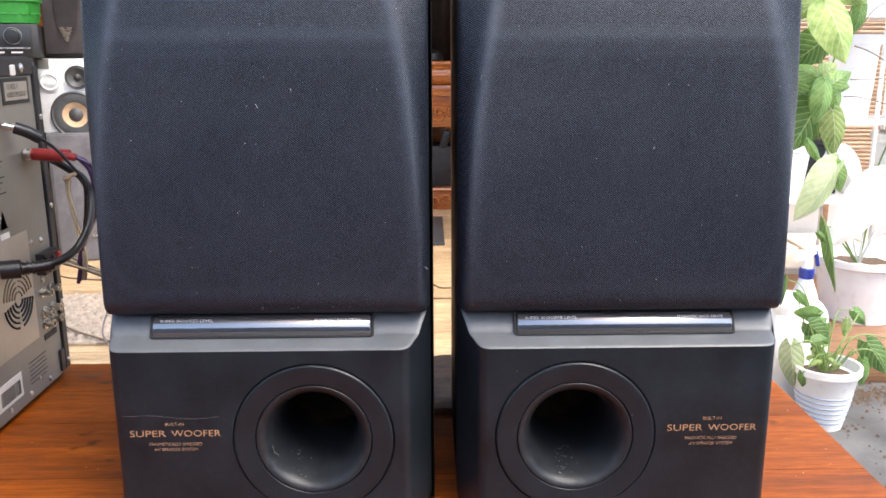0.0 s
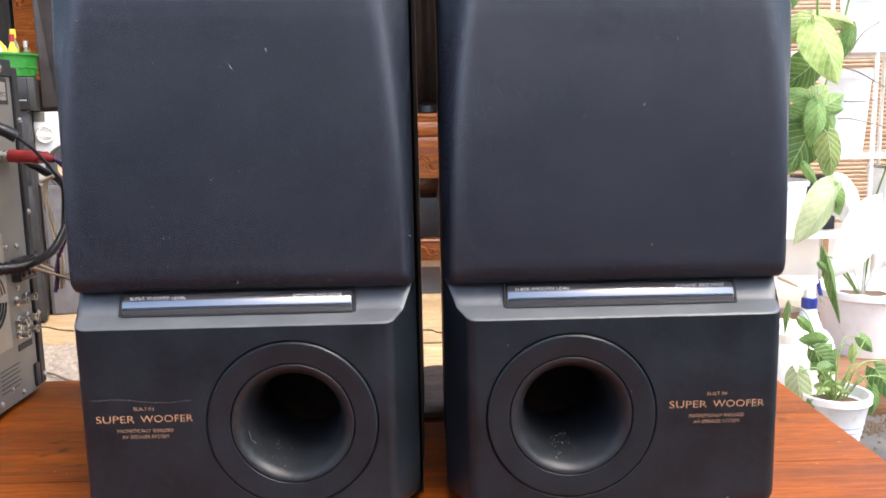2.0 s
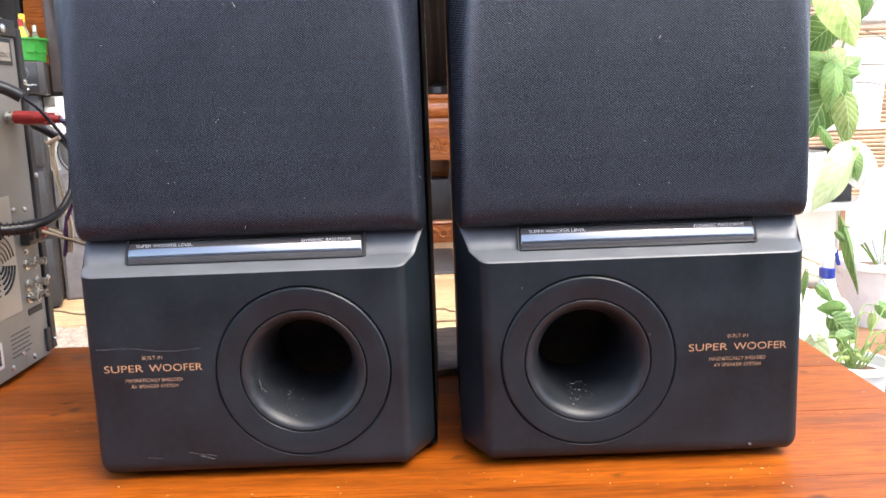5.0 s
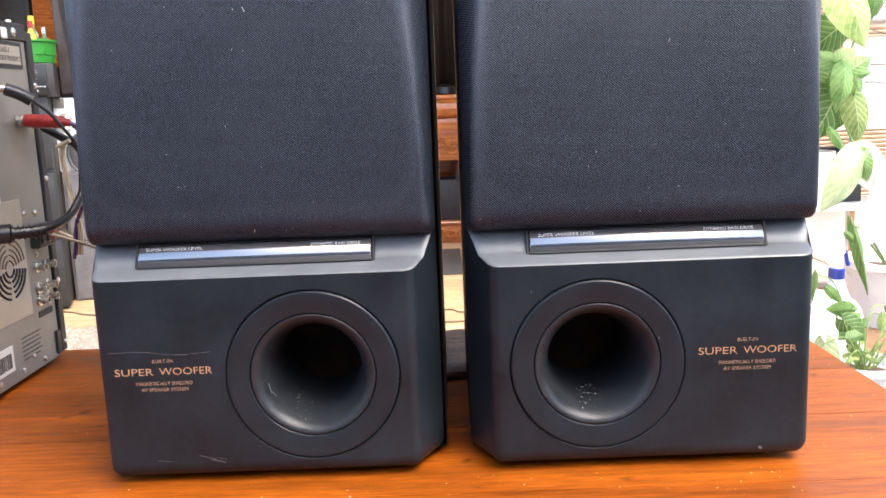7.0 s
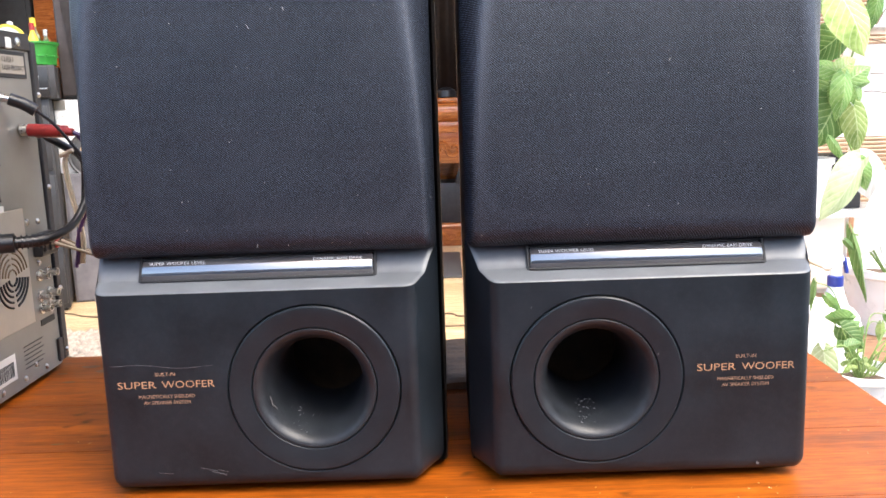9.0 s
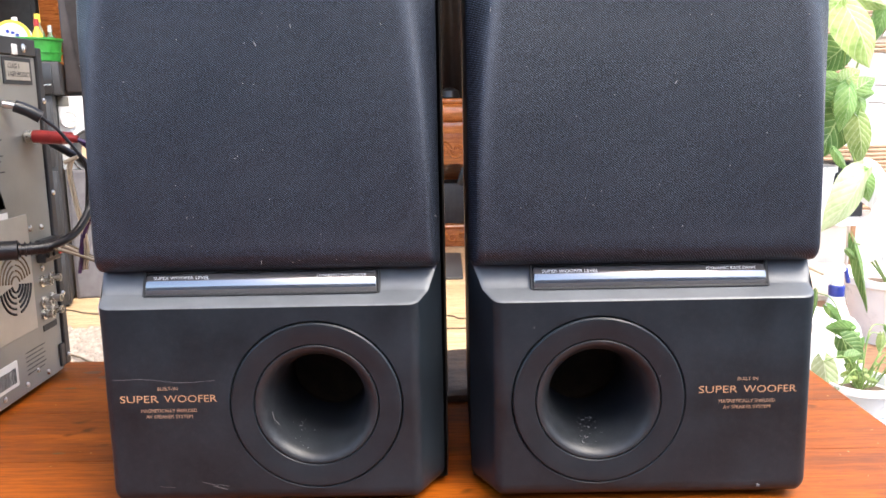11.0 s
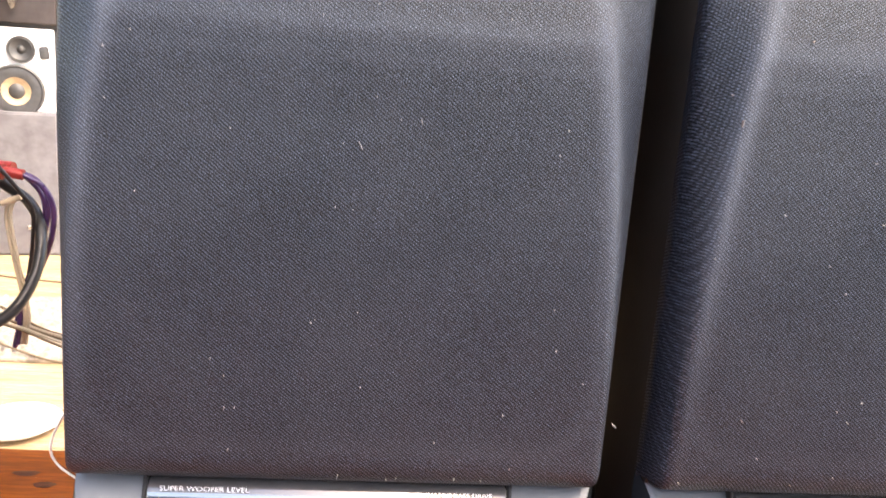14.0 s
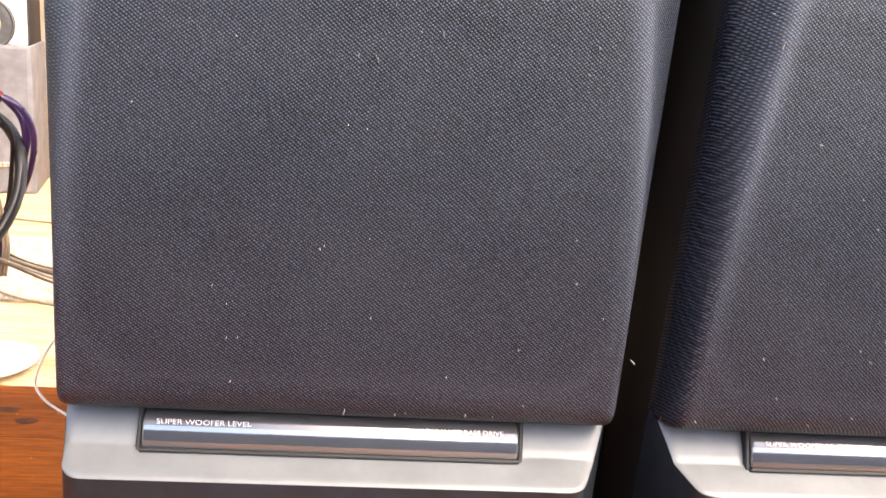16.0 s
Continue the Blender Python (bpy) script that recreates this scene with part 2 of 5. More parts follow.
M_PAPER = plain("white_label", (0.72, 0.70, 0.66), 0.6, 0.0, 0.06)
M_GREEN = plain("green_plastic", (0.028, 0.22, 0.035), 0.35, 0.0, 0.2, 60)
M_SILVER = plain("silver_speaker_paint", (0.88, 0.88, 0.87), 0.35, 0.1, 0.08, 40)
M_GREYBOX = plain("dark_grey_carpeted_box", (0.145, 0.138, 0.148), 0.85, 0.0, 0.25, 18, 700, 0.5)
M_DARKCLOTH = plain("dark_brown_black_cloth", (0.055, 0.046, 0.047), 0.85, 0.0, 0.25, 18, 700, 0.4)
M_CONE = plain("tan_woofer_cone", (0.52, 0.36, 0.22), 0.7, 0.0, 0.15, 80)
M_RUBBER = plain("grey_rubber_surround", (0.06, 0.06, 0.062), 0.5)
M_KNOT = plain("dark_knot", (0.075, 0.020, 0.006), 0.35, 0.0, 0.5, 200)
M_BARK = plain("weathered_dark_wood", (0.07, 0.042, 0.025), 0.7, 0.0, 0.7, 45, 260, 0.9)
M_RUG = plain("knotted_beige_rug", (0.38, 0.31, 0.24), 0.95, 0.0, 0.35, 60, 300, 0.6)
M_RUGBACK = plain("beige_rug_backing", (0.40, 0.33, 0.25), 0.95, 0.0, 0.35, 60, 300, 0.6)
M_WHITE = plain("white_glazed_pot", (0.90, 0.90, 0.885), 0.3, 0.0, 0.04, 30)
M_BLUE = plain("pale_blue_glaze", (0.42, 0.50, 0.66), 0.35, 0.0, 0.15)
M_BLUEPL = plain("blue_plastic", (0.02, 0.04, 0.26), 0.35)
M_CLEAR = plain("milky_plastic", (0.74, 0.76, 0.80), 0.3, 0.0, 0.05)
M_SOIL = plain("dry_soil", (0.10, 0.065, 0.04), 0.95, 0.0, 0.5, 90, 300, 0.8)
M_CONC = plain("weathered_concrete", (0.10, 0.098, 0.095), 0.85, 0.0, 0.45, 7, 160, 0.5)
M_WALL = plain("white_painted_wall", (0.80, 0.79, 0.76), 0.7, 0.0, 0.05, 3, 120, 0.3)
M_STONE = plain("beige_stone_tile", (0.62, 0.53, 0.43), 0.6, 0.0, 0.15, 10, 200, 0.3)
M_BROWN = wood("brown_board", (0.20, 0.10, 0.05), (0.36, 0.20, 0.11), "X", 12, 0.55)
M_RIB = wood("ribbed_cane", (0.36, 0.22, 0.13), (0.60, 0.44, 0.30), "X", 10, 0.6)
M_LEAF = leafy("variegated_green_leaf", (0.16, 0.29, 0.06), (0.50, 0.60, 0.22), (0.66, 0.72, 0.42))
M_LEAFDK = leafy("deep_green_leaf", (0.07, 0.17, 0.04), (0.20, 0.34, 0.10), (0.42, 0.54, 0.25))
M_LEAFMID = leafy("fresh_green_leaf", (0.12, 0.26, 0.06), (0.30, 0.46, 0.15), (0.50, 0.62, 0.32))
M_LEAFPALE = leafy("pale_cream_green_leaf", (0.40, 0.52, 0.24), (0.62, 0.70, 0.44), (0.72, 0.78, 0.56))
M_LEAFW = leafy("cream_white_leaf", (0.84, 0.85, 0.80), (0.92, 0.92, 0.89), (0.90, 0.90, 0.85))
M_STEM = plain("green_stem", (0.20, 0.30, 0.09), 0.5)
M_CURTAIN = plain("dark_brown_drape", (0.05, 0.032, 0.024), 0.7, 0.0, 0.3, 20)
M_PLASTER = plain("grey_plaster", (0.17, 0.205, 0.275), 0.85, 0.0, 0.1, 3)
M_CEIL = plain("brown_ceiling_board", (0.40, 0.32, 0.25), 0.8, 0.0, 0.08, 4)
M_ROOMWALL = plain("cream_room_wall", (0.55, 0.46, 0.34), 0.8, 0.0, 0.1, 3)
M_YELLOW = plain("yellow_plastic", (0.70, 0.50, 0.05), 0.4)
M_GLASS, _g, _b = nodes_of("bottle_glass")
_b.inputs["Transmission Weight"].default_value = 0.9
_b.inputs["Roughness"].default_value = 0.08
_b.inputs["Base Color"].default_value = (0.7, 0.75, 0.6, 1)


# ---- building helpers ----
def finish(bm, name, smooth=True, angle=35):
    bmesh.ops.recalc_face_normals(bm, faces=bm.faces)
    me = bpy.data.meshes.new(name)
    if smooth:
        for f in bm.faces:
            f.smooth = True
        lim = radians(angle)
        for e in bm.edges:
            e.smooth = len(e.link_faces) == 2 and e.calc_face_angle(0) < lim
    bm.to_mesh(me)
    bm.free()
    return me


def part(name, bm, material, parent, label="", smooth=True, angle=35):
    ob = new(name, finish(bm, name, smooth, angle))
    ob.data.materials.append(material)
    ob.parent = parent
    if label:
        ob["label"] = label
    return ob


def thing(name, m, label, category, group="", kind=""):
    ob = new(name)
    ob.empty_display_size = 0.02
    ob.matrix_world = m
    return tagged(ob, label, category, group, kind)


def box(x0, x1, y0, y1, z0, z1, bev=0.0, seg=2):
    bm = bmesh.new()
    bmesh.ops.create_cube(bm, size=1)
    for v in bm.verts:
        v.co = Vector((x0 + (v.co.x + 0.5) * (x1 - x0), y0 + (v.co.y + 0.5) * (y1 - y0), z0 + (v.co.z + 0.5) * (z1 - z0)))
    if bev:
        bmesh.ops.bevel(bm, geom=list(bm.edges), offset=bev, segments=seg, affect="EDGES", profile=0.5)
    return bm


def merge(*bms):
    out = bmesh.new()
    for b in bms:
        me = bpy.data.meshes.new("tmp")
        b.to_mesh(me)
        b.free()
        out.from_mesh(me)
        bpy.data.meshes.remove(me)
    return out


def moved(bm, m):
    bmesh.ops.transform(bm, matrix=m, verts=bm.verts)
    return bm


def lathe(profile, seg=32, wave=0.0, waves=12, closed=False):
    """Turn a profile of (radius, height) about z; wave scallops the last third."""
    bm = bmesh.new()
    rings = []
    n = len(profile)
    for i, (r, z) in enumerate(profile):
        ring = []
        for k in range(seg):
            a = 2 * math.pi * k / seg
            w = wave * math.sin(waves * a) * max(0, (i / n - 0.5) * 2)
            ring.append(bm.verts.new(((r + w) * math.cos(a), (r + w) * math.sin(a), z + w * 0.6)))
        rings.append(ring)
    for a, b in zip(rings, rings[1:]):
        for k in range(seg):
            bm.faces.new((a[k], a[(k + 1) % seg], b[(k + 1) % seg], b[k]))
    if closed:
        bm.faces.new(rings[0])
        bm.faces.new(rings[-1])
    return bm


def spline(pts, steps=8):
    p = [Vector(q) for q in pts]
    p = [2 * p[0] - p[1]] + p + [2 * p[-1] - p[-2]]
    out = []
    for a, b, c, d in zip(p, p[1:], p[2:], p[3:]):
        for i in range(steps):
            t = i / steps
            out.append(0.5 * (2 * b + (c - a) * t + (2 * a - 5 * b + 4 * c - d) * t * t + (3 * b - a - 3 * c + d) * t ** 3))
    out.append(p[-2])
    return out


def tube(pts, r, seg=8, steps=8, taper=1.0):
    line = spline(pts, steps)
    bm = bmesh.new()
    rings = []
    up = Vector((0.13, 0.21, 0.97))
    for i, q in enumerate(line):
        d = (line[min(i + 1, len(line) - 1)] - line[max(i - 1, 0)]).normalized()
        u = d.cross(up).normalized()
        w = d.cross(u)
        rr = r * (1 + (taper - 1) * i / (len(line) - 1))
        rings.append([bm.verts.new(q + rr * (math.cos(2 * math.pi * k / seg) * u + math.sin(2 * math.pi * k / seg) * w)) for k in range(seg)])
    for a, b in zip(rings, rings[1:]):
        for k in range(seg):
            bm.faces.new((a[k], a[(k + 1) % seg], b[(k + 1) % seg], b[k]))
    bm.faces.new(rings[0])
    bm.faces.new(rings[-1])
    return bm


def lettering(name, text, size, width, mat, parent, m, align="CENTER"):
    """Raised print, fitted to a width, lying on the plane of m (its x along the line, its z out)."""
    cu = bpy.data.curves.new(name, "FONT")
    cu.body, cu.size, cu.align_x, cu.extrude = text, size, align, 0.00008
    cu.resolution_u = 3
    cu.offset = -0.008 * size
    tmp = new("tmp_text", cu)
    bpy.context.view_layer.update()
    me = bpy.data.meshes.new_from_object(tmp.evaluated_get(bpy.context.evaluated_depsgraph_get()))
    bpy.data.objects.remove(tmp)
    xs = [v.co.x for v in me.vertices]
    k = width / max(1e-6, max(xs) - min(xs))
    me.transform(m @ Matrix.Diagonal((k, 1, 1, 1)))
    me.name = name
    me.materials.clear()
    me.materials.append(mat)
    ob = new(name, me)
    ob.parent = parent
    return ob


def screw(parent, x, y, z, r=0.0035, axis="X"):
    bm = lathe([(0.0001, 0.0022), (r * 0.6, 0.002), (r, 0.0008), (r, -0.001)], 12)
    moved(bm, (pose(x, y, z, 0, 90, 0) if axis == "X" else pose(x, y, z, 90, 0, 0)))
    return part("screw", bm, M_METAL, parent)


# ---- setting ----
ground = tagged(new("ground", finish(box(-30, 30, -30, 30, -0.60, -0.404), "ground")), "grey weathered concrete yard floor", "ground", kind="structure")
ground.data.materials.append(M_CONC)

floor = tagged(new("floor", finish(box(-2.4, 0.62, -0.9, 4.6, -0.58, -0.4035), "floor")), "pale wooden plank floor with dark grain", "floor", kind="structure")
floor.data.materials.append(M_FLOOR)

# both out of view; the gap between them is added to brighten the floor
for nm, y0, y1, lab_ in (("ceiling_porch", 0.02, 1.45, "brown board roof over the porch"), ("ceiling_room", 3.0, 4.7, "brown board ceiling over the room")):
    ceiling = tagged(new(nm, finish(box(-2.5, 0.62, y0, y1, 2.0, 2.1), nm)), lab_, "ceiling", kind="structure")
    ceiling.data.materials.append(M_CEIL)


def wall(name, x0, x1, y0, y1, z0, z1, mat, label):
    ob = tagged(new(name, finish(box(x0, x1, y0, y1, z0, z1), name)), label, "wall", kind="structure")
    ob.data.materials.append(mat)


wall("wall_back", -2.5, 0.75, 4.6, 4.7, -0.4, 1.999, M_ROOMWALL, "cream painted room wall behind the console")
wall("wall_left", -2.5, -2.4, 2.6, 4.6, -0.4, 1.999, M_ROOMWALL, "cream painted side wall of the room")
wall("wall_right", 0.66, 0.75, 2.8, 4.6, -0.4, 1.999, M_ROOMWALL, "cream painted wall beside the yard")
# added out of view: cuts low sky and ground bounce, tints reflections blue
wall("light_block_wall", -4.0, 4.0, -1.1, -1.0, -0.4, 0.85, M_PLASTER, "unseen low blue-grey wall added to block low front light")
wall("wall_yard", 0.75, 4.5, 3.4, 3.5, -0.4, 1.5, M_WALL, "bright white painted yard wall")


# ---- low table ----
table = thing("low_table", pose(0, 0, 0), "low orange-varnished wooden table with worn planked top", "table")
TX0, TX1, TY0, TY1 = -1.02, 0.392, 0.22, 0.965
edges_y = [TY0, 0.335, 0.452, 0.563, 0.683, 0.797, 0.880, TY1]
for a, b in zip(edges_y, edges_y[1:]):
    part("plank", box(TX0, TX1, a + 0.0003, b - 0.0003, -0.032, 0.0), M_TABLE, table)
part("underboard", box(TX0 + 0.01, TX1 - 0.01, TY0 + 0.01, TY1 - 0.01, -0.040, -0.0325), M_TABLE, table)
part("apron", box(TX0 + 0.06, TX1 - 0.06, TY0 + 0.05, TY0 + 0.075, -0.11, -0.0402, 0.002), M_TABLE, table)
part("apron", box(TX0 + 0.06, TX1 - 0.06, TY1 - 0.075, TY1 - 0.05, -0.11, -0.0402, 0.002), M_TABLE, table)
for lx in (TX0 + 0.05, TX1 - 0.11):
    for ly in (TY0 + 0.04, TY1 - 0.10):
        part("leg", box(lx, lx + 0.06, ly, ly + 0.06, -0.3995, -0.0402, 0.004), M_TABLE, table)


# ---- the two loudspeakers ----
FRONT = 0.593
HALF = 0.1215


def base_outline(s):
    """Plan of the lower moulding, from the outer back corner round the front to the inner back corner."""
    pts = [(-HALF - 0.0035, 0.036), (-HALF - 0.002, 0.024)]
    r = 0.009
    cx, cy = -HALF + 0.001 + r, r
    for i in range(9):
        a = math.pi + (math.pi / 2) * i / 8
        pts.append((cx + r * math.cos(a), cy + r * math.sin(a)))
    n_front = len(pts) - 1
    # blend of the face into the chamfer
    ang = math.radians(64)
    r2 = 0.009
    cx2 = 0.104
    for i in range(7):
        a = -math.pi / 2 + ang * i / 6
        pts.append((cx2 - r2 * math.tan(ang / 2) + r2 * math.cos(a), r2 + r2 * math.sin(a)))
    n_cham = n_front + 1
    x, y = pts[-1]
    while y < 0.030:
        y += 0.006
        x += 0.006 / math.tan(ang)
        pts.append((min(x, HALF), y))
    pts.append((HALF, 0.036))
    return [(s * x, y) for x, y in pts], n_front, n_cham


def z_top(y):
    """Height of the sloped ledge over the lower moulding at depth y."""
    if y < 0.018:
        return 0.151 + 0.0065 * (y / 0.018)
    t = min(1, (y - 0.018) / 0.014)
    return 0.1575 + 0.0175 * t ** 0.85


def belly(z):
    """Depth of the grille's bowed front: it leans back more and more towards the top."""
    up = z - 0.382
    return 0.38 * (z - 0.26) ** 2 + 0.5 * (up + math.sqrt(up * up + 0.004 ** 2)) * 0.07


def loudspeaker(x, s, label):
    """s = 1: chamfer to +x; s = -1: mirrored."""
    sp = thing("loudspeaker", pose(x, FRONT, 0), label, "loudspeaker", "pair of loudspeakers on the table")
    # cabinet behind the front
    xo, xi = sorted((-s * (HALF - 0.003), s * (HALF + (0.0025 if s > 0 else -0.001))))
    shell = box(xo, xi, 0.036, 0.200, 0.006, 0.50, 0.002)
    bmesh.ops.delete(shell, geom=[f for f in shell.faces if f.normal.y < -0.9], context="FACES")
    part("cabinet", shell, M_VINYL, sp, "black vinyl-covered cabinet")
    part("back_cover", box(xo + 0.0004, xi + (0.0005 if s > 0 else -0.0004), 0.2003, 0.246, 0.013, 0.497, 0.003), M_RAWBOARD, sp, "raw brown chipboard back edge")
    for fx in (-0.09, 0.09):
        for fy in (0.05, 0.18):
            part("foot", moved(lathe([(0.0001, 0), (0.011, 0), (0.012, 0.0055), (0.0001, 0.0062)], 16), pose(fx, fy, 0)), M_BLACK, sp)
    # lower moulding
    pts, nf, nc = base_outline(s)
    bm = bmesh.new()
    R = 0.011
    prev = None
    cols = []
    cen = Vector((0, 0.036))
    for i, (px, py) in enumerate(pts):
        a = Vector(pts[max(i - 1, 0)])
        b = Vector(pts[min(i + 1, len(pts) - 1)])
        d = (b - a).normalized()
        n = Vector((-d.y, d.x)) * s        # inward
        col = []
        for k in range(7):
            th = (math.pi / 2) * k / 6
            off = R * (1 - math.sin(th)) * 0.9
            zz = 0.0050 + R * (1 - math.cos(th))
            q = Vector((px, py)) + n * off
            col.append(bm.verts.new((q.x, min(q.y, 0.036), zz)))
        col.append(bm.verts.new((px, py, z_top(py) if py < 0.0325 else 0.176)))
        cols.append(col)
    for i, (ca, cb) in enumerate(zip(cols, cols[1:])):
        for k in range(7):
            if i == nf and k == 6:
                continue
            bm.faces.new((ca[k], cb[k], cb[k + 1], ca[k + 1]))
    bm.faces.new([c[0] for c in cols])
    # flat front with a round opening
    pcx, pcz, pr = s * 0.0313, 0.0785, 0.0620
    L = [cols[nf][6], cols[nf][7], cols[nf + 1][7], cols[nf + 1][6]]
    loop = [bm.verts.new((pcx + (pr + 0.0005) * math.cos(2 * math.pi * k / 64), 0, pcz + (pr + 0.0005) * math.sin(2 * math.pi * k / 64))) for k in range(64)]
    le = [bm.edges.get((L[k], L[(k + 1) % 4])) or bm.edges.new((L[k], L[(k + 1) % 4])) for k in range(4)]
    ce = [bm.edges.new((loop[k], loop[(k + 1) % 64])) for k in range(64)]
    bmesh.ops.triangle_fill(bm, edges=le + ce, use_beauty=True)
    # inner lip of the opening
    for rr, yy in ((pr - 0.0002, 0.0006), (pr - 0.0004, 0.007)):
        lip = [bm.verts.new((pcx + rr * math.cos(2 * math.pi * k / 64), yy, pcz + rr * math.sin(2 * math.pi * k / 64))) for k in range(64)]
        for k in range(64):
            bm.faces.new((loop[k], loop[(k + 1) % 64], lip[(k + 1) % 64], lip[k]))
        loop = lip
    part("lower_moulding", bm, M_BASE, sp, "charcoal moulded plastic front with chamfered side", angle=28)

    # sloped ledge
    def bounds(y):
        lo = [p for p in pts[:nf + 1]]
        hi = [p for p in pts[nf + 1:]]
        def at(seq):
            seq = sorted(seq, key=lambda p: p[1])
            for (xa, ya), (xb, yb) in zip(seq, seq[1:]):
                if ya <= y <= yb:
                    return xa + (xb - xa) * ((y - ya) / max(1e-9, yb - ya))
            return seq[-1][0]
        return at(lo), at(hi)
    bm = bmesh.new()
    rows = []
    ys = [0.0, 0.0006, 0.0014, 0.003, 0.005, 0.0075, 0.010, 0.013, 0.016, 0.018, 0.020, 0.023, 0.026, 0.029, 0.032]
    for y in ys:
        xa, xb = bounds(y)
        row = []
        for k in range(25):
            u = k / 24
            edge = min(u, 1 - u) * abs(xb - xa)
            lift = 0.0007 * min(1, edge / 0.0012) * min(1, y / 0.0012)
            row.append(bm.verts.new((xa + (xb - xa) * (0.5 - 0.5 * math.cos(math.pi * u)), y - lift * 0.3, z_top(y) + lift)))
        rows.append(row)
    for ra, rb in zip(rows, rows[1:]):
        for k in range(24):
            bm.faces.new((ra[k], ra[k + 1], rb[k + 1], rb[k]))
    part("trim_ledge", bm, M_BAND, sp, "grey satin sloped trim ledge", angle=50)

    # chrome bar in a dark frame, set into the ledge
    xa, xb = sorted((s * -0.0905, s * 0.0765))
    tilt = pose(0, 0.0165, 0.1570, -25, 0, 0)
    fr = merge(box(xa - 0.0016, xa + 0.0004, -0.0022, 0.010, -0.0012, 0.0175, 0.0005, 1), box(xb - 0.0004, xb + 0.0016, -0.0022, 0.010, -0.0012, 0.0175, 0.0005, 1),
               box(xa, xb, -0.0040, 0.010, -0.0016, 0.0002, 0.0005, 1), box(xa, xb, -0.0010, 0.010, 0.0165, 0.0185, 0.0005, 1))
    frame_ob = part("bar_frame", moved(fr, tilt), M_DARK, sp, "black recessed frame")
    prof = []
    for k in range(13):
        t = k / 12
        prof.append((-0.0042 * math.sin(math.pi * min(1, 0.12 + 0.88 * t)) ** 0.55 - 0.0004, 0.0004 + 0.0160 * t))
    ends = [xa + 0.0005, xa + 0.0009, xa + 0.0018, xb - 0.0018, xb - 0.0009, xb - 0.0005]
    pull = [0.0022, 0.0008, 0, 0, 0.0008, 0.0022]
    # one mirror bar; its bright and dark reflections are painted as separate bands
    for nm, cut, mat_, lab_ in (("bar_bright_band", prof[2:8], M_CHROME, "chrome bar, middle band left bright as if reflecting the sky"), ("bar_dim_lip", prof[:3], M_BARDIM, "chrome bar, lower edge darkened to hide the table's reflection"), ("bar_dim_band", prof[7:], M_BARDIM, "chrome bar, upper band darkened as if reflecting the roof")):
        bm = bmesh.new()
        rows = [[bm.verts.new((e, yy + pl, zz)) for yy, zz in cut] for e, pl in zip(ends, pull)]
        for ra, rb in zip(rows, rows[1:]):
            for k in range(len(cut) - 1):
                bm.faces.new((ra[k], ra[k + 1], rb[k + 1], rb[k]))
        part(nm, moved(bm, tilt), mat_, sp, lab_, angle=60)
    for txt, cx, w in (("SUPER WOOFER LEVEL", xa + 0.0268, 0.040), ("DYNAMIC BASS DRIVE", xb - 0.0258, 0.035)):
        lettering("bar_lettering", txt, 0.0031, w, M_BARINK, sp, tilt @ pose(cx, -0.00490, 0.0106, 96, 0, 0))

    # port: ring, flare and tube
    ring = moved(lathe([(0.0609, 0.006), (0.0609, -0.0002), (0.0600, -0.0012), (0.0580, -0.0013), (0.0520, -0.0003), (0.0454, 0.0006), (0.0448, 0.0014), (0.0448, 0.006)], 72), pose(pcx, 0, pcz, -90, 0, 0))
    part("port_ring", ring, M_RING, sp, "raised dark plastic ring")
    prof = [(0.0442, 0.006), (0.0442, 0.0012), (0.0437, 0.0006), (0.0424, 0.0007), (0.0407, 0.0016), (0.0388, 0.0034), (0.0370, 0.0062), (0.0354, 0.0098), (0.0340, 0.0145), (0.0328, 0.0205), (0.0318, 0.029), (0.0311, 0.041), (0.0308, 0.058), (0.0308, 0.090)]
    part("port_tube", moved(lathe(prof, 64), pose(pcx, 0, pcz, -90, 0, 0)), M_TUBE, sp, "charcoal flared bass port with dust inside")
    part("port_bore", moved(lathe([(0.0312, 0.0895), (0.044, 0.0905), (0.052, 0.100), (0.052, 0.150), (0.0001, 0.1505)], 40), pose(pcx, 0, pcz, -90, 0, 0)), M_INSIDE, sp, "dark brown inside seen through the port")

    # grille
    bm = bmesh.new()
    pale_tone = bm.verts.layers.float.new("pale_tone")
    gx = -s * 0.0008

    def outer(z):
        """The grille stands out past the lower moulding on its outer side."""
        return (0.0048 if s > 0 else 0.0068) - 0.0040 * min(1, max(0, (z - 0.34) / 0.09))

    def dz(z):
        t = max(0, (z - 0.18) / 0.26)
        return 0.006 + 0.006 * t + 0.023 * t ** 2.5
    zs = [0.1735 + 0.014 * (1 - math.cos(math.pi / 2 * k / 7)) for k in range(8)]
    zs += list(np.linspace(0.1905, 0.505, 76))
    zs += [0.505 + 0.012 * math.sin(math.pi / 2 * k / 5) for k in range(1, 6)]
    us = [-1, -0.999, -0.997, -0.992, -0.984, -0.972] + list(np.linspace(-0.96, 0.96, 96)) + [0.972, 0.984, 0.992, 0.997, 0.999, 1]
    rows = []
    for z in zs:
        row = []
        rb = 0.0
        if z < 0.1875:
            q = 1 - (z - 0.1735) / 0.014
            rb = 0.015 * (1 - math.sqrt(max(0, 1 - q * q)))
        if z > 0.505:
            q = min(1, (z - 0.505) / 0.012)
            rb = 0.012 * (1 - math.sqrt(max(0, 1 - q * q)))
        for u in us:
            hw = HALF + 0.0006 + (outer(z) if u * s < 0 else 0)
            xx = u * hw
            y = 0.0075
            d = dz(z)
            y += belly(z)
            over = max(0.0, abs(xx) - (hw - d)) / d
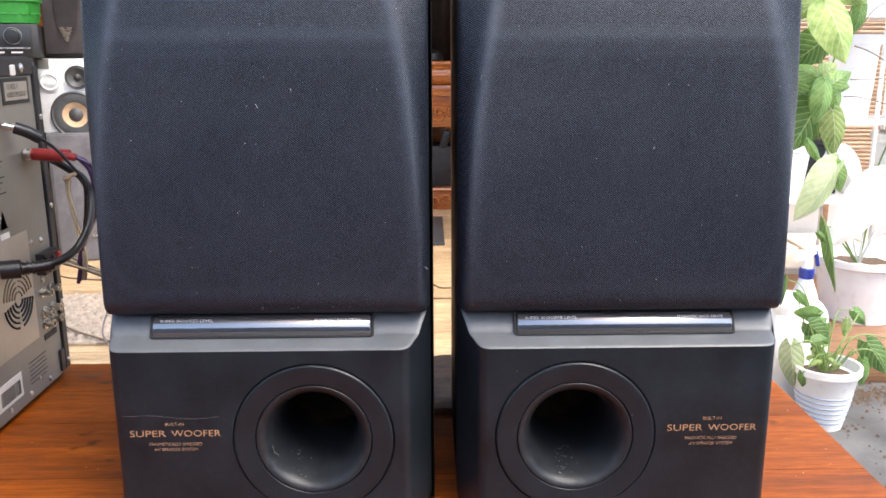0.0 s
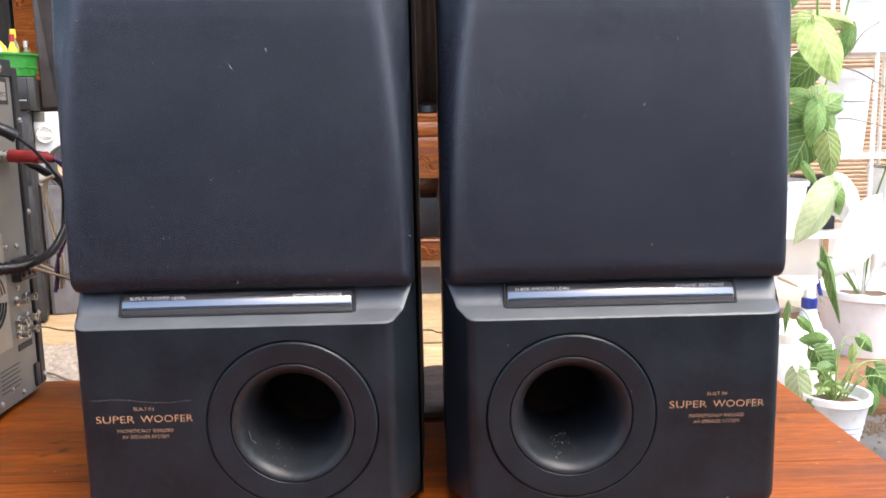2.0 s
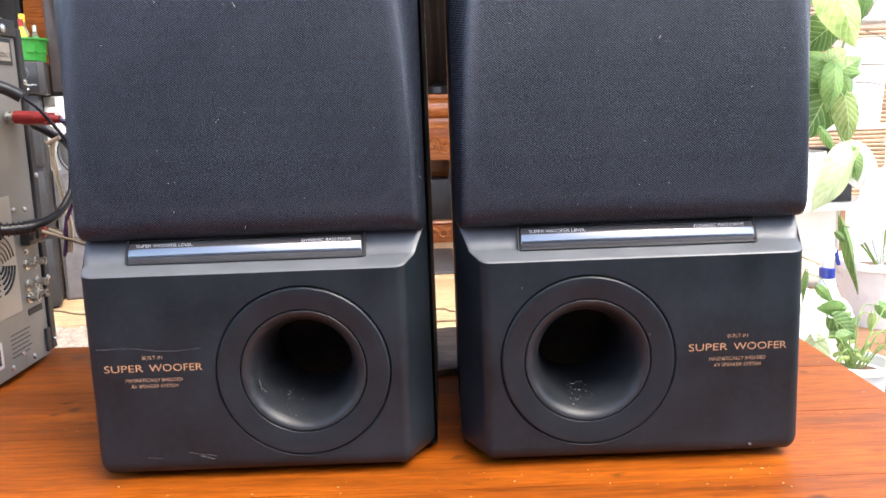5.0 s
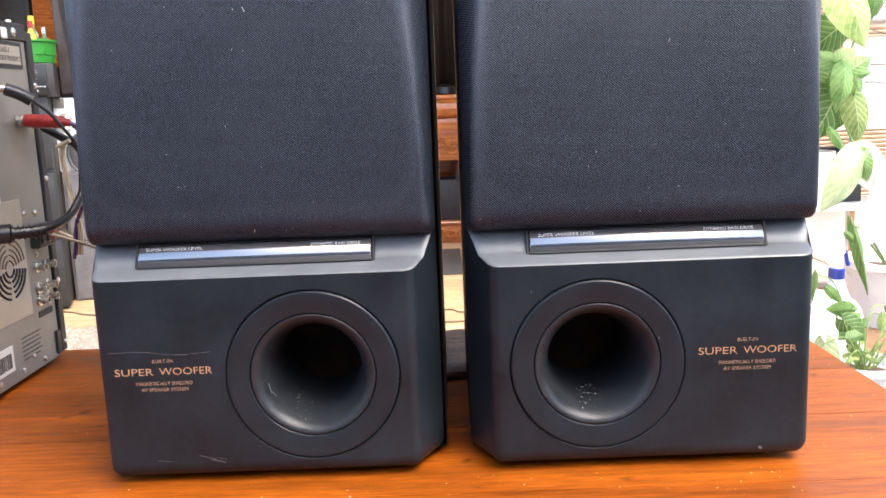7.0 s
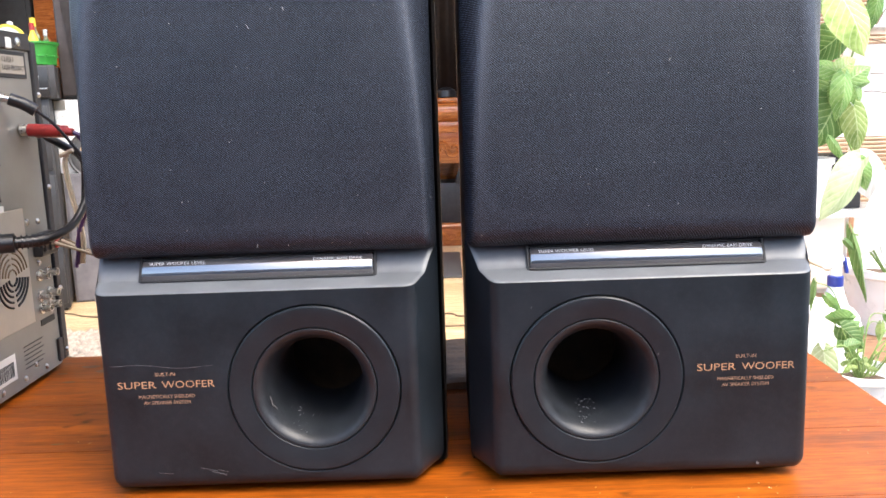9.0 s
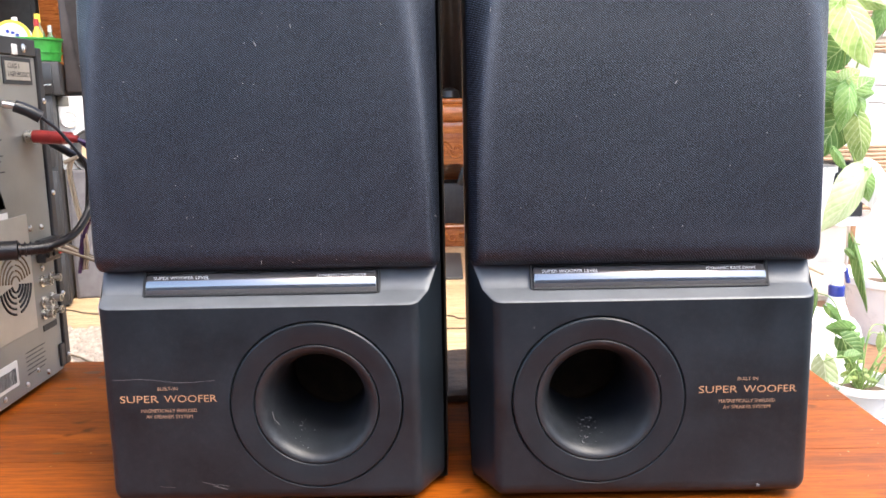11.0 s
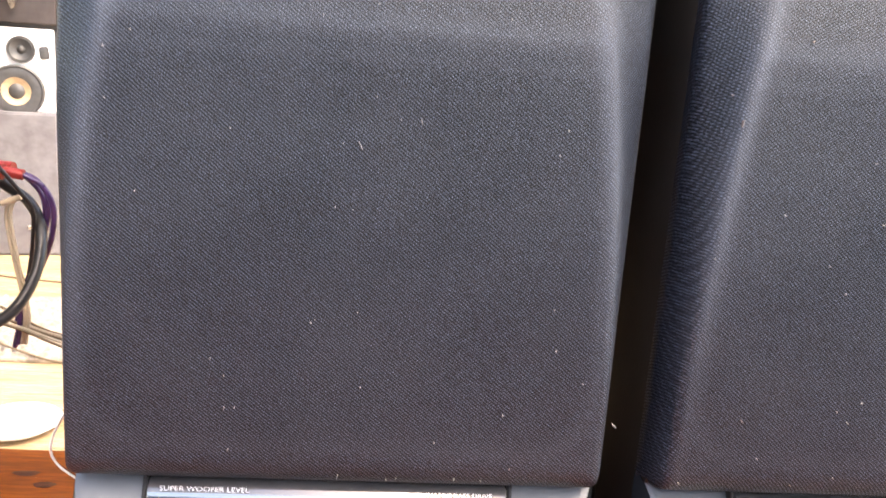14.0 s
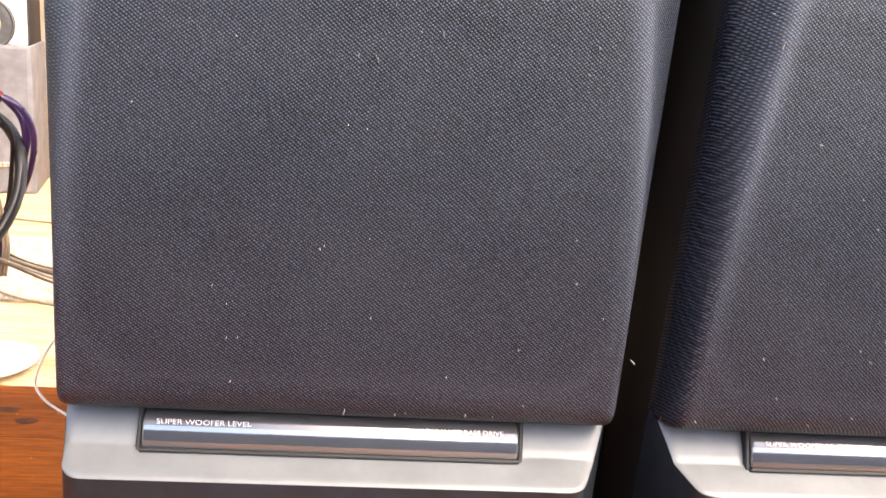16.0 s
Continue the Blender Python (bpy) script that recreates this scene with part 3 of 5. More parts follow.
            y += max(0.003, 0.029 - y) * (math.sqrt(over * over + 0.12 ** 2) - 0.12)
            dist = hw - abs(xx)
            re = 0.004
            if dist < re:
                y += re * (1 - math.sqrt(max(0, 1 - (1 - dist / re) ** 2)))
            # slight sag of the cloth inside its frame
            sag = 0.0012 * max(0, 1 - (xx / 0.105) ** 2) * max(0, min(1, (z - 0.2) / 0.04)) * max(0, min(1, (0.372 - z) / 0.03))
            y += sag + rb
            v = bm.verts.new((xx + gx, min(y, 0.0345), z))
            # paler along side ridges, cross bands and lower corners, and towards the top
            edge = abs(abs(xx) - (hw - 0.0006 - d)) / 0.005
            v[pale_tone] = min(0.75, 0.26 * math.exp(-edge * edge) * min(1, max(0.15, (z - 0.2) / 0.12))
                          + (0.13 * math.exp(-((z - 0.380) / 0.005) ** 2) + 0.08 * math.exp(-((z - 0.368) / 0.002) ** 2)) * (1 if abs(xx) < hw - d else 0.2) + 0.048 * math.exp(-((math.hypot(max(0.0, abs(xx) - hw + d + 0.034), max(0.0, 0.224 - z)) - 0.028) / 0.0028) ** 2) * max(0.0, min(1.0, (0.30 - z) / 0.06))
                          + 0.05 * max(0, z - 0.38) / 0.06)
            row.append(v)
        rim = [bm.verts.new((v.co.x, 0.037, z)) for v in (row[0], row[-1])]
        rows.append([rim[0]] + row + [rim[1]])
    for ra, rb_ in zip(rows, rows[1:]):
        for k in range(len(ra) - 1):
            bm.faces.new((ra[k], ra[k + 1], rb_[k + 1], rb_[k]))
    g = part("grille", bm, M_CLOTH, sp, "black woven grille cloth, paler along its ridges and towards the top", angle=80)
    part("grille_floor", box(-HALF + 0.002, HALF - 0.002, 0.026, 0.037, 0.1742, 0.178), M_DARK, sp)

    # print on the lower front
    tx = -s * 0.0740
    face = lambda z: pose(tx, -0.00012, z, 90, 0, 0)
    lettering("lettering", "BUILT-IN", 0.0036, 0.0142, M_INKDIM, sp, face(0.0918))
    lettering("lettering", "SUPER", 0.0074, 0.0272, M_INK, sp, pose(tx - 0.0209, -0.00012, 0.0829, 90, 0, 0))
    lettering("lettering", "WOOFER", 0.0074, 0.0372, M_INK, sp, pose(tx + 0.0159, -0.00012, 0.0829, 90, 0, 0))
    lettering("lettering", "MAGNETICALLY SHIELDED", 0.0036, 0.0398, M_INKDIM, sp, face(0.0755))
    lettering("lettering", "AV SPEAKER SYSTEM", 0.0036, 0.0332, M_INKDIM, sp, face(0.0710))
    return sp


left_sp = loudspeaker(-0.1205, 1, "tall charcoal loudspeaker, dusty black grille, scratched lower front")
right_sp = loudspeaker(0.1430, -1, "tall charcoal loudspeaker with dusty black grille, port inward")


def lint(sp, spots, seed, count):
    """Loose fibres and specks caught on the grille."""
    rnd = random.Random(seed)
    bm = bmesh.new()
    for i in range(count):
        if i < len(spots):
            x, z, l = spots[i]
        else:
            x, z = rnd.uniform(-0.112, 0.112), 0.18 + 0.26 * rnd.random() ** 1.4
            l = rnd.choice((0.00018, 0.0002, 0.00025, 0.0004))
        y = 0.0064 + belly(z) + (0.0009 if abs(x) < 0.07 and 0.22 < z < 0.36 else 0)
        a = rnd.uniform(-0.9, 0.9)
        w = rnd.uniform(0.00010, 0.00018)
        b = box(-w, w, -0.0004, 0.0016, -l, l)
        moved(b, pose(x, y, z, 0, math.degrees(a), 0))
        me = bpy.data.meshes.new("t")
        b.to_mesh(me)
        b.free()
        bm.from_mesh(me)
        bpy.data.meshes.remove(me)
    ob = part("lint", bm, M_LINT, sp, "pale specks of lint and dust", smooth=False)
    ob["kind"] = "stuff"


lint(left_sp, [(-0.0005, 0.331, 0.0016), (0.024, 0.342, 0.0012), (-0.004, 0.1815, 0.0012), (0.119, 0.212, 0.0012)], 3, 44)
lint(right_sp, [(-0.105, 0.35, 0.0015), (0.020, 0.30, 0.001)], 5, 40)


def scuffs(sp, marks, name="scratch"):
    for x, z, l, w, a in marks:
        w *= 0.6 if l > 0.003 else 1
        part(name, moved(box(-l / 2, l / 2, -0.00012, 0.0006, -w / 2, w / 2), pose(x, 0, z, 0, a, 0)), M_SCUFF, sp, smooth=False)


scuffs(left_sp, [(-0.108, 0.0999, 0.009, 0.00035, 1), (-0.099, 0.1002, 0.010, 0.00025, -2), (-0.089, 0.1000, 0.012, 0.0004, 3), (-0.077, 0.0986, 0.014, 0.0003, 8),
                 (-0.064, 0.0974, 0.012, 0.0004, 1), (-0.053, 0.0976, 0.010, 0.0003, -5), (-0.043, 0.0984, 0.006, 0.0004, -6),
                 (-0.079, 0.0185, 0.011, 0.0003, 5), (-0.048, 0.0205, 0.012, 0.0004, 14), (-0.041, 0.0175, 0.011, 0.0007, 16), (-0.038, 0.0192, 0.007, 0.0003, 12)])
scuffs(right_sp, [(0.085, 0.012, 0.0014, 0.0014, 30), (0.084, 0.0125, 0.0009, 0.0022, 5), (-0.077, 0.133, 0.0010, 0.0014, 20), (0.012, 0.096, 0.0007, 0.0012, 10)])


def port_dust(sp, s, seed, count, shift):
    """Dust and fluff lying in the lower part of the port's mouth."""
    rnd = random.Random(seed)
    bms = []
    for i in range(count):
        d = rnd.uniform(0.006, 0.05)
        r = 0.0308 + 0.0062 * math.exp(-(d - 0.006) / 0.009)
        a = math.radians(-90 + shift + rnd.gauss(0, 10))
        w = rnd.uniform(0.00014, 0.00032)
        l = rnd.choice((1.0, 1.0, 1.5, 4.0)) * w
        b = box(-l, l, -w, w, -w, w)
        bms.append(moved(b, pose(s * 0.0313 + (r - 0.0002) * math.cos(a), d, 0.0785 + (r - 0.0002) * math.sin(a), 0, rnd.uniform(0, 60), rnd.uniform(0, 180))))
    ob = part("port_dust", merge(*bms), M_LINT, sp, "pale dust lying in the port", smooth=False)
    ob["kind"] = "stuff"


port_dust(left_sp, 1, 11, 16, -24)
port_dust(right_sp, -1, 12, 30, -6)
for hx, hz, l, a in ((-0.0010, 0.068, 0.008, 80), (0.0015, 0.064, 0.004, 50)):
    part("fluff", moved(box(-l / 2, l / 2, -0.0001, 0.0002, -0.00015, 0.00015), pose(hx, 0.0065, hz, 0, a, 0)), M_LINT, left_sp, smooth=False)


# ---- stereo unit seen from its back ----
amp = thing("stereo_unit", pose(-0.425, 0, 0), "grey steel back of a stereo unit, cables plugged in", "stereo")
part("case", box(-0.34, -0.004, 0.668, 0.936, 0.006, 0.364, 0.002), M_CASE, amp, "black steel case")
part("back_panel", box(-0.0035, 0.0, 0.674, 0.9248, 0.006, 0.345, 0.0008, 1), M_PANEL, amp, "grey steel back panel")
part("top_lip", moved(box(-0.004, 0.0025, 0.674, 0.9248, 0.0, 0.017, 0.0008, 1), pose(0, 0, 0.3455)), M_CASE, amp)
part("side_rail", box(-0.004, 0.003, 0.9252, 0.9362, 0.010, 0.355, 0.001, 1), M_CASE, amp, "dark rail with screws")
for fx in (-0.30, -0.03):
    for fy in (0.70, 0.92):
        part("foot", moved(lathe([(0.0001, 0), (0.012, 0), (0.012, 0.0065), (0.0001, 0.007)], 16), pose(fx, fy, 0)), M_BLACK, amp)


def panel_text(txt, size, w, y, z, mat=M_PRINT):
    lettering("panel_lettering", txt, size, w, mat, amp, pose(0.0026, y, z, 90, 0, 90))


# class label
part("warning_label", box(0, 0.0012, 0.857, 0.9145, 0.3165, 0.3430, 0.0003, 1), M_PRINT, amp, "black-framed laser class label")
part("warning_label", box(0, 0.0018, 0.8615, 0.910, 0.3205, 0.3390, 0.0003, 1), M_PANEL2, amp, "pale centre of the class label")
panel_text("CLASS 1", 0.0075, 0.022, 0.876, 0.3318)
panel_text("LASER PRODUCT", 0.0075, 0.044, 0.886, 0.3238)
part("latch", box(0, 0.004, 0.875, 0.885, 0.345, 0.356, 0.001, 1), M_PAPER, amp)
screw(amp, 0.0026, 0.899, 0.353, 0.0045)
# pale plate with fan opening
plate = part("fan_plate", box(0, 0.0009, 0.700, 0.874, 0.066, 0.186, 0.0004, 1), M_PANEL2, amp, "pale pressed plate with fan slots")
for i, r in enumerate((0.008, 0.0135, 0.019, 0.0245, 0.030)):
    for q in range(4):
        arc = [(0.0011, 0.838 + r * math.cos(a), 0.120 + r * math.sin(a)) for a in np.linspace(q * math.pi / 2 + 0.16, (q + 1) * math.pi / 2 - 0.16, 7)]
        part("fan_slot", tube(arc, 0.0009 if q < 2 else 0.0013, 6, 2), M_BROWNWIRE if q < 2 else M_DARK, plate)
# sockets
def jack(y, z, length=0.011):
    j = part("socket", moved(lathe([(0.0062, 0), (0.0062, 0.002), (0.0042, 0.0024), (0.0042, length), (0.0030, length), (0.0030, length - 0.004), (0.0001, length - 0.004)], 16), pose(0, y, z, 0, 90, 0)), M_METAL, amp, "nickel phono socket")
    return j


for y, z in ((0.893, 0.1115), (0.913, 0.1115), (0.891, 0.0895), (0.911, 0.0895), (0.891, 0.0765), (0.911, 0.0765)):
    jack(y, z)
screw(amp, 0, 0.896, 0.125)
part("socket_caption", box(0, 0.0008, 0.886, 0.916, 0.058, 0.0645), M_PRINT, amp)
for y, z in ((0.887, 0.0075), (0.842, 0.0085), (0.797, 0.0085), (0.866, 0.016)):
    screw(amp, 0, y, z + 0.006, 0.003)
for z in (0.202, 0.30, 0.09, 0.02):
    screw(amp, 0.003, 0.931, z, 0.003)
part("corner_bracket", box(0, 0.003, 0.9145, 0.9245, 0.010, 0.036, 0.001, 1), M_CASE, amp)
# barcode sticker
lab = part("barcode_sticker", box(0, 0.0008, 0.775, 0.826, 0.020, 0.046, 0.0003, 1), M_PAPER, amp, "white barcode sticker")
rnd = random.Random(4)
yb = 0.781
while yb < 0.820:
    w = rnd.choice((0.0006, 0.001, 0.0016))
    part("bar", box(0.0008, 0.0011, yb, yb + w, 0.024, 0.039), M_PRINT, lab, smooth=False)
    yb += w + rnd.choice((0.0008, 0.0013))
# small print that cannot be made out
for k in range(7):
    part("caption_bar", box(0, 0.0004, 0.800, 0.842 - 0.005 * (k % 3), 0.262 - k * 0.0052, 0.2632 - k * 0.0052), M_PRINT, amp, smooth=False)
for k in range(6):
    part("caption_bar", box(0, 0.0004, 0.845, 0.885 - 0.004 * (k % 2), 0.046 - k * 0.0045, 0.0468 - k * 0.0045), M_PRINT, amp, smooth=False)
bm = bmesh.new()
tri = [bm.verts.new((0.0006, 0.822 + dy, 0.196 + dz_)) for dy, dz_ in ((0, 0), (0.014, 0), (0.007, 0.018))]
bm.faces.new(tri)
bmesh.ops.solidify(bm, geom=bm.faces, thickness=0.0006)
part("warning_mark", bm, M_PRINT, amp, smooth=False)
part("warning_sticker", box(0, 0.0006, 0.820, 0.838, 0.178, 0.192), M_PAPER, amp)
# speaker terminals
term = part("terminal_block", box(0, 0.010, 0.886, 0.9235, 0.132, 0.156, 0.001, 1), M_BLACK, amp, "black spring terminals")
part("terminal_tab", box(0.010, 0.013, 0.9145, 0.9225, 0.137, 0.152, 0.001, 1), M_RED, term, "red terminal tab")
part("terminal_tab", box(0.010, 0.013, 0.901, 0.909, 0.137, 0.152, 0.001, 1), M_BLACK, term)
part("terminal_tab", box(0.010, 0.013, 0.8885, 0.8965, 0.137, 0.152, 0.001, 1), M_BLACK, term)
screw(amp, 0, 0.903, 0.168)
screw(amp, 0, 0.880, 0.170)


# cables lying between the unit and the loudspeakers
def cable(name, label, pieces):
    t = thing(name, pose(-0.425, 0.9, 0.2), label, "cable")
    inv = t.matrix_world.inverted()
    for nm, pts, r, mat in pieces:
        part(nm, moved(tube(pts, r, 14), inv), mat, t)
    return t


X = -0.425
rca = cable("phono_cable", "red phono plugs on glossy purple cables", [
    ("collar", [(X + 0.002, 0.888, 0.264), (X + 0.010, 0.888, 0.264)], 0.0058, M_METAL),
    ("plug", [(X + 0.010, 0.888, 0.264), (X + 0.025, 0.888, 0.263), (X + 0.040, 0.889, 0.262)], 0.0066, M_RED),
    ("sleeve", [(X + 0.040, 0.889, 0.262), (X + 0.054, 0.890, 0.260)], 0.0040, M_RED),
    ("collar", [(X + 0.002, 0.903, 0.262), (X + 0.010, 0.903, 0.262)], 0.0058, M_METAL),
    ("plug", [(X + 0.010, 0.903, 0.262), (X + 0.042, 0.902, 0.261)], 0.0064, M_RED),
    ("lead", [(X + 0.054, 0.890, 0.260), (X + 0.066, 0.891, 0.253), (X + 0.073, 0.893, 0.237), (X + 0.070, 0.897, 0.213), (X + 0.058, 0.903, 0.185), (X + 0.042, 0.908, 0.155), (X + 0.035, 0.912, 0.120)], 0.0022, M_PURPLE),
    ("lead", [(X + 0.042, 0.902, 0.261), (X + 0.060, 0.900, 0.254), (X + 0.067, 0.900, 0.236), (X + 0.062, 0.903, 0.212), (X + 0.052, 0.908, 0.182), (X + 0.040, 0.913, 0.150), (X + 0.030, 0.918, 0.115)], 0.0022, M_PURPLE),
    ("lead", [(X + 0.054, 0.893, 0.259), (X + 0.063, 0.897, 0.246), (X + 0.064, 0.901, 0.228), (X + 0.055, 0.906, 0.198), (X + 0.043, 0.911, 0.168), (X + 0.034, 0.915, 0.138)], 0.0019, M_PURPLE)])
mains = cable("mains_cable", "thick black mains cable with ribbed plug", [
    ("plug", [(X + 0.001, 0.812, 0.158), (X + 0.018, 0.818, 0.158)], 0.0095, M_BLACK),
    ("strain_relief", [(X + 0.018, 0.818, 0.158), (X + 0.034, 0.826, 0.158), (X + 0.044, 0.832, 0.159)], 0.0058, M_BLACK),
    ("cord", [(X + 0.030, 0.824, 0.158), (X + 0.048, 0.838, 0.161), (X + 0.060, 0.856, 0.171), (X + 0.067, 0.874, 0.193), (X + 0.064, 0.892, 0.219), (X + 0.050, 0.908, 0.236), (X + 0.031, 0.918, 0.245), (X + 0.010, 0.924, 0.256)], 0.0042, M_BLACK)])
for k in range(6):
    q = Vector((X + 0.019 + 0.0042 * k, 0.8185 + 0.0024 * k, 0.158))
    part("rib", moved(lathe([(0.0050, -0.0009), (0.0072, -0.0006), (0.0072, 0.0006), (0.0050, 0.0009)], 14), mains.matrix_world.inverted() @ Matrix.Translation(q) @ pose(0, 0, 0, 0, 90, 28)), M_BLACK, mains)
antenna = cable("antenna_lead", "thin black lead with a moulded plug", [
    ("tip", [(X + 0.001, 0.850, 0.297), (X + 0.011, 0.853, 0.295)], 0.0040, M_METAL),
    ("plug", [(X + 0.011, 0.853, 0.295), (X + 0.022, 0.857, 0.290), (X + 0.032, 0.861, 0.283)], 0.0062, M_BLACK),
    ("lead", [(X + 0.031, 0.861, 0.284), (X + 0.043, 0.869, 0.271), (X + 0.055, 0.879, 0.250), (X + 0.061, 0.886, 0.234), (X + 0.056, 0.895, 0.205), (X + 0.050, 0.901, 0.180)], 0.0016, M_BLACK)])
flat_lead = cable("flat_lead", "pale twin flat lead hanging down", [
    ("strand", [(X + 0.040, 0.899, 0.240), (X + 0.035, 0.902, 0.225), (X + 0.038, 0.905, 0.19), (X + 0.043, 0.908, 0.150), (X + 0.038, 0.912, 0.120)], 0.0014, M_WIRE),
    ("strand", [(X + 0.043, 0.899, 0.240), (X + 0.038, 0.902, 0.225), (X + 0.041, 0.905, 0.19), (X + 0.046, 0.908, 0.150), (X + 0.041, 0.912, 0.120)], 0.0014, M_WIRE),
    ("tie", [(X + 0.034, 0.898, 0.236), (X + 0.048, 0.898, 0.242)], 0.0022, M_WIRE)])
wires = []
for k in range(5):
    s = 0.004 * k
    wires.append(("strand", [(X + 0.016, 0.896 + 0.008 * k, 0.145), (X + 0.04 + s, 0.902 + s, 0.136 - 0.4 * s), (X + 0.085 + s, 0.895, 0.122 + 0.6 * s), (X + 0.135, 0.888, 0.116 + 0.8 * s), (X + 0.185, 0.866, 0.122 + s * 0.4)], 0.0011, M_WIRE if k % 2 else M_BROWNWIRE))
cable("speaker_wires", "loose beige and brown loudspeaker wires", wires)


# crumbs on the table
def crumbs():
    rnd = random.Random(8)
    bm = bmesh.new()
    for i in range(110):
        if i < 60:
            x, y = rnd.uniform(-0.26, 0.28), rnd.uniform(0.545, 0.590)
        else:
            x, y = rnd.choice((rnd.uniform(-0.42, -0.25), rnd.uniform(0.27, 0.385))), rnd.uniform(0.6, 0.95)
        r = rnd.choice((0.00015, 0.0002, 0.0003, 0.00045))
        b = box(-r * rnd.uniform(0.7, 2), r, -r, r, 0, r * 0.9)
        moved(b, pose(x, y, 0.0, 0, 0, rnd.uniform(0, 180)))
        me = bpy.data.meshes.new("t")
        b.to_mesh(me)
        b.free()
        bm.from_mesh(me)
        bpy.data.meshes.remove(me)
    ob = new("crumbs", finish(bm, "crumbs", False))
    ob.data.materials.append(M_CRUMB)
    tagged(ob, "pale sawdust crumbs scattered on the table", "crumbs", kind="stuff")


crumbs()

# rough board behind the loudspeakers
rb = random.Random(31)
bm = bmesh.new()
bmesh.ops.create_grid(bm, x_segments=60, y_segments=36, size=0.5)
for v in bm.verts:
    x, y = v.co.x * 0.40, v.co.y * 0.155
    lip = 0.004 * (math.sin(x * 90) * 0.4 + math.sin(x * 37 + 1)) if abs(v.co.y) > 0.49 else 0
    v.co = Vector((x, y + lip, 0.007 + 0.0014 * noise.noise(Vector((x * 25, y * 160, 0))) + 0.0008 * noise.noise(Vector((x * 120, y * 400, 3)))))
bmesh.ops.solidify(bm, geom=bm.faces, thickness=0.006)
rough = new("rough_board", finish(bm, "rough_board", True, 60))
rough.data.materials.append(M_BARK)
rough.matrix_world = pose(0.01, 0.880, 0.0005)
tagged(rough, "dark weathered rough board lying behind the loudspeakers", "board")
# thin white wire hanging by the loudspeaker
ob = new("loose_wire", finish(tube([(-0.235, 0.750, 0.175), (-0.270, 0.750, 0.166), (-0.293, 0.750, 0.143), (-0.305, 0.750, 0.118), (-0.302, 0.750, 0.104), (-0.288, 0.752, 0.091), (-0.262, 0.756, 0.070), (-0.248, 0.762, 0.030), (-0.246, 0.772, 0.004), (-0.242, 0.790, 0.0011), (-0.22, 0.81, 0.0011)], 0.0008, 8), "loose_wire"))
ob.data.materials.append(M_PAPER)
tagged(ob, "thin white wire hanging down to the table", "wire")
# dark knots in the table top
for kx, ky, ra, rb_ in ((-0.393, 0.923, 0.011, 0.005), (-0.372, 0.905, 0.009, 0.005), (-0.415, 0.900, 0.006, 0.003), (-0.360, 0.930, 0.006, 0.004), (-0.395, 0.870, 0.007, 0.0025), (0.30, 0.84, 0.007, 0.003), (-0.33, 0.70, 0.006, 0.002)):
    bm = bmesh.new()
    ring = [bm.verts.new((kx + ra * math.cos(a) * (1 + 0.15 * math.sin(3 * a + kx * 50)), ky + rb_ * math.sin(a), 0.0003)) for a in np.linspace(0, 2 * math.pi, 18, endpoint=False)]
    bm.faces.new(ring)
    part("knot", bm, M_KNOT, table, "dark knot in the wood", smooth=False)


# ---- tower of loudspeakers at the back ----
def driver(parent, x, y, z, r, cone, label, dome=0.32, inner=0.75):
    """A driver facing -y."""
    m = pose(x, y, z, 90, 0, 0)
    d = part("surround", moved(lathe([(r * 1.06, -0.001), (r * 1.06, 0.010), (r, 0.014), (r * 0.93, 0.011), (r * (0.5 + inner * 0.48), 0.014), (r * (inner - 0.01), 0.010)], 40), m), M_RUBBER, parent, label)
    part("cone", moved(lathe([(r * inner, 0.011), (r * (inner * 0.5 + 0.14), 0.005), (r * dome, 0.002)], 40), m), cone, d)
    part("dust_cap", moved(lathe([(r * dome * 1.05, 0.002), (r * dome * 0.8, 0.008), (r * dome * 0.4, 0.012), (0.0001, 0.013)], 28), m), M_RUBBER, d)
    return d


pa = thing("floor_loudspeaker", pose(-1.262, 3.08, -0.3995, 0, 0, 10), "dark grey carpeted loudspeaker box on the floor", "loudspeaker")
part("box", box(-0.116, 0.118, 0, 0.26, 0, 0.478, 0.004), M_GREYBOX, pa)
part("front_board", box(-0.106, 0.106, -0.004, 0, 0.008, 0.470, 0.001, 1), M_GREYBOX, pa)
part("badge", box(0.01, 0.05, -0.008, -0.004, 0.09, 0.105, 0.001, 1), M_METAL, pa)

sil = thing("silver_loudspeaker", pose(-1.276, 3.10, 0.0785, 0, 0, 10), "silver three-way loudspeaker with exposed tan woofer", "loudspeaker")
part("box", box(-0.122, 0.122, 0.012, 0.21, 0, 0.266, 0.003), M_CASE, sil, "black cabinet")
part("front_board", box(-0.116, 0.116, 0, 0.014, 0.0, 0.264, 0.005), M_SILVER, sil, "silver painted front")
driver(sil, 0.0, -0.001, 0.064, 0.080, M_CONE, "large tan paper woofer", 0.30, 0.56)
driver(sil, 0.018, -0.001, 0.197, 0.040, M_RUBBER, "grey midrange driver")
tw = part("tweeter_ring", moved(lathe([(0.034, 0), (0.034, 0.006), (0.028, 0.010), (0.024, 0.004), (0.0001, 0.002)], 32), pose(-0.078, -0.001, 0.182, 90, 0, 0)), M_SILVER, sil, "bright metal tweeter ring")
part("tweeter_fin", moved(box(-0.024, 0.024, -0.002, 0.002, -0.006, 0.006, 0.001, 1), pose(-0.078, -0.012, 0.180)), M_SILVER, tw)
part("vent", moved(box(-0.014, 0.014, -0.003, 0.002, -0.020, 0.020, 0.006), pose(0.086, 0, 0.190, 0, -8, 0)), M_RUBBER, sil)
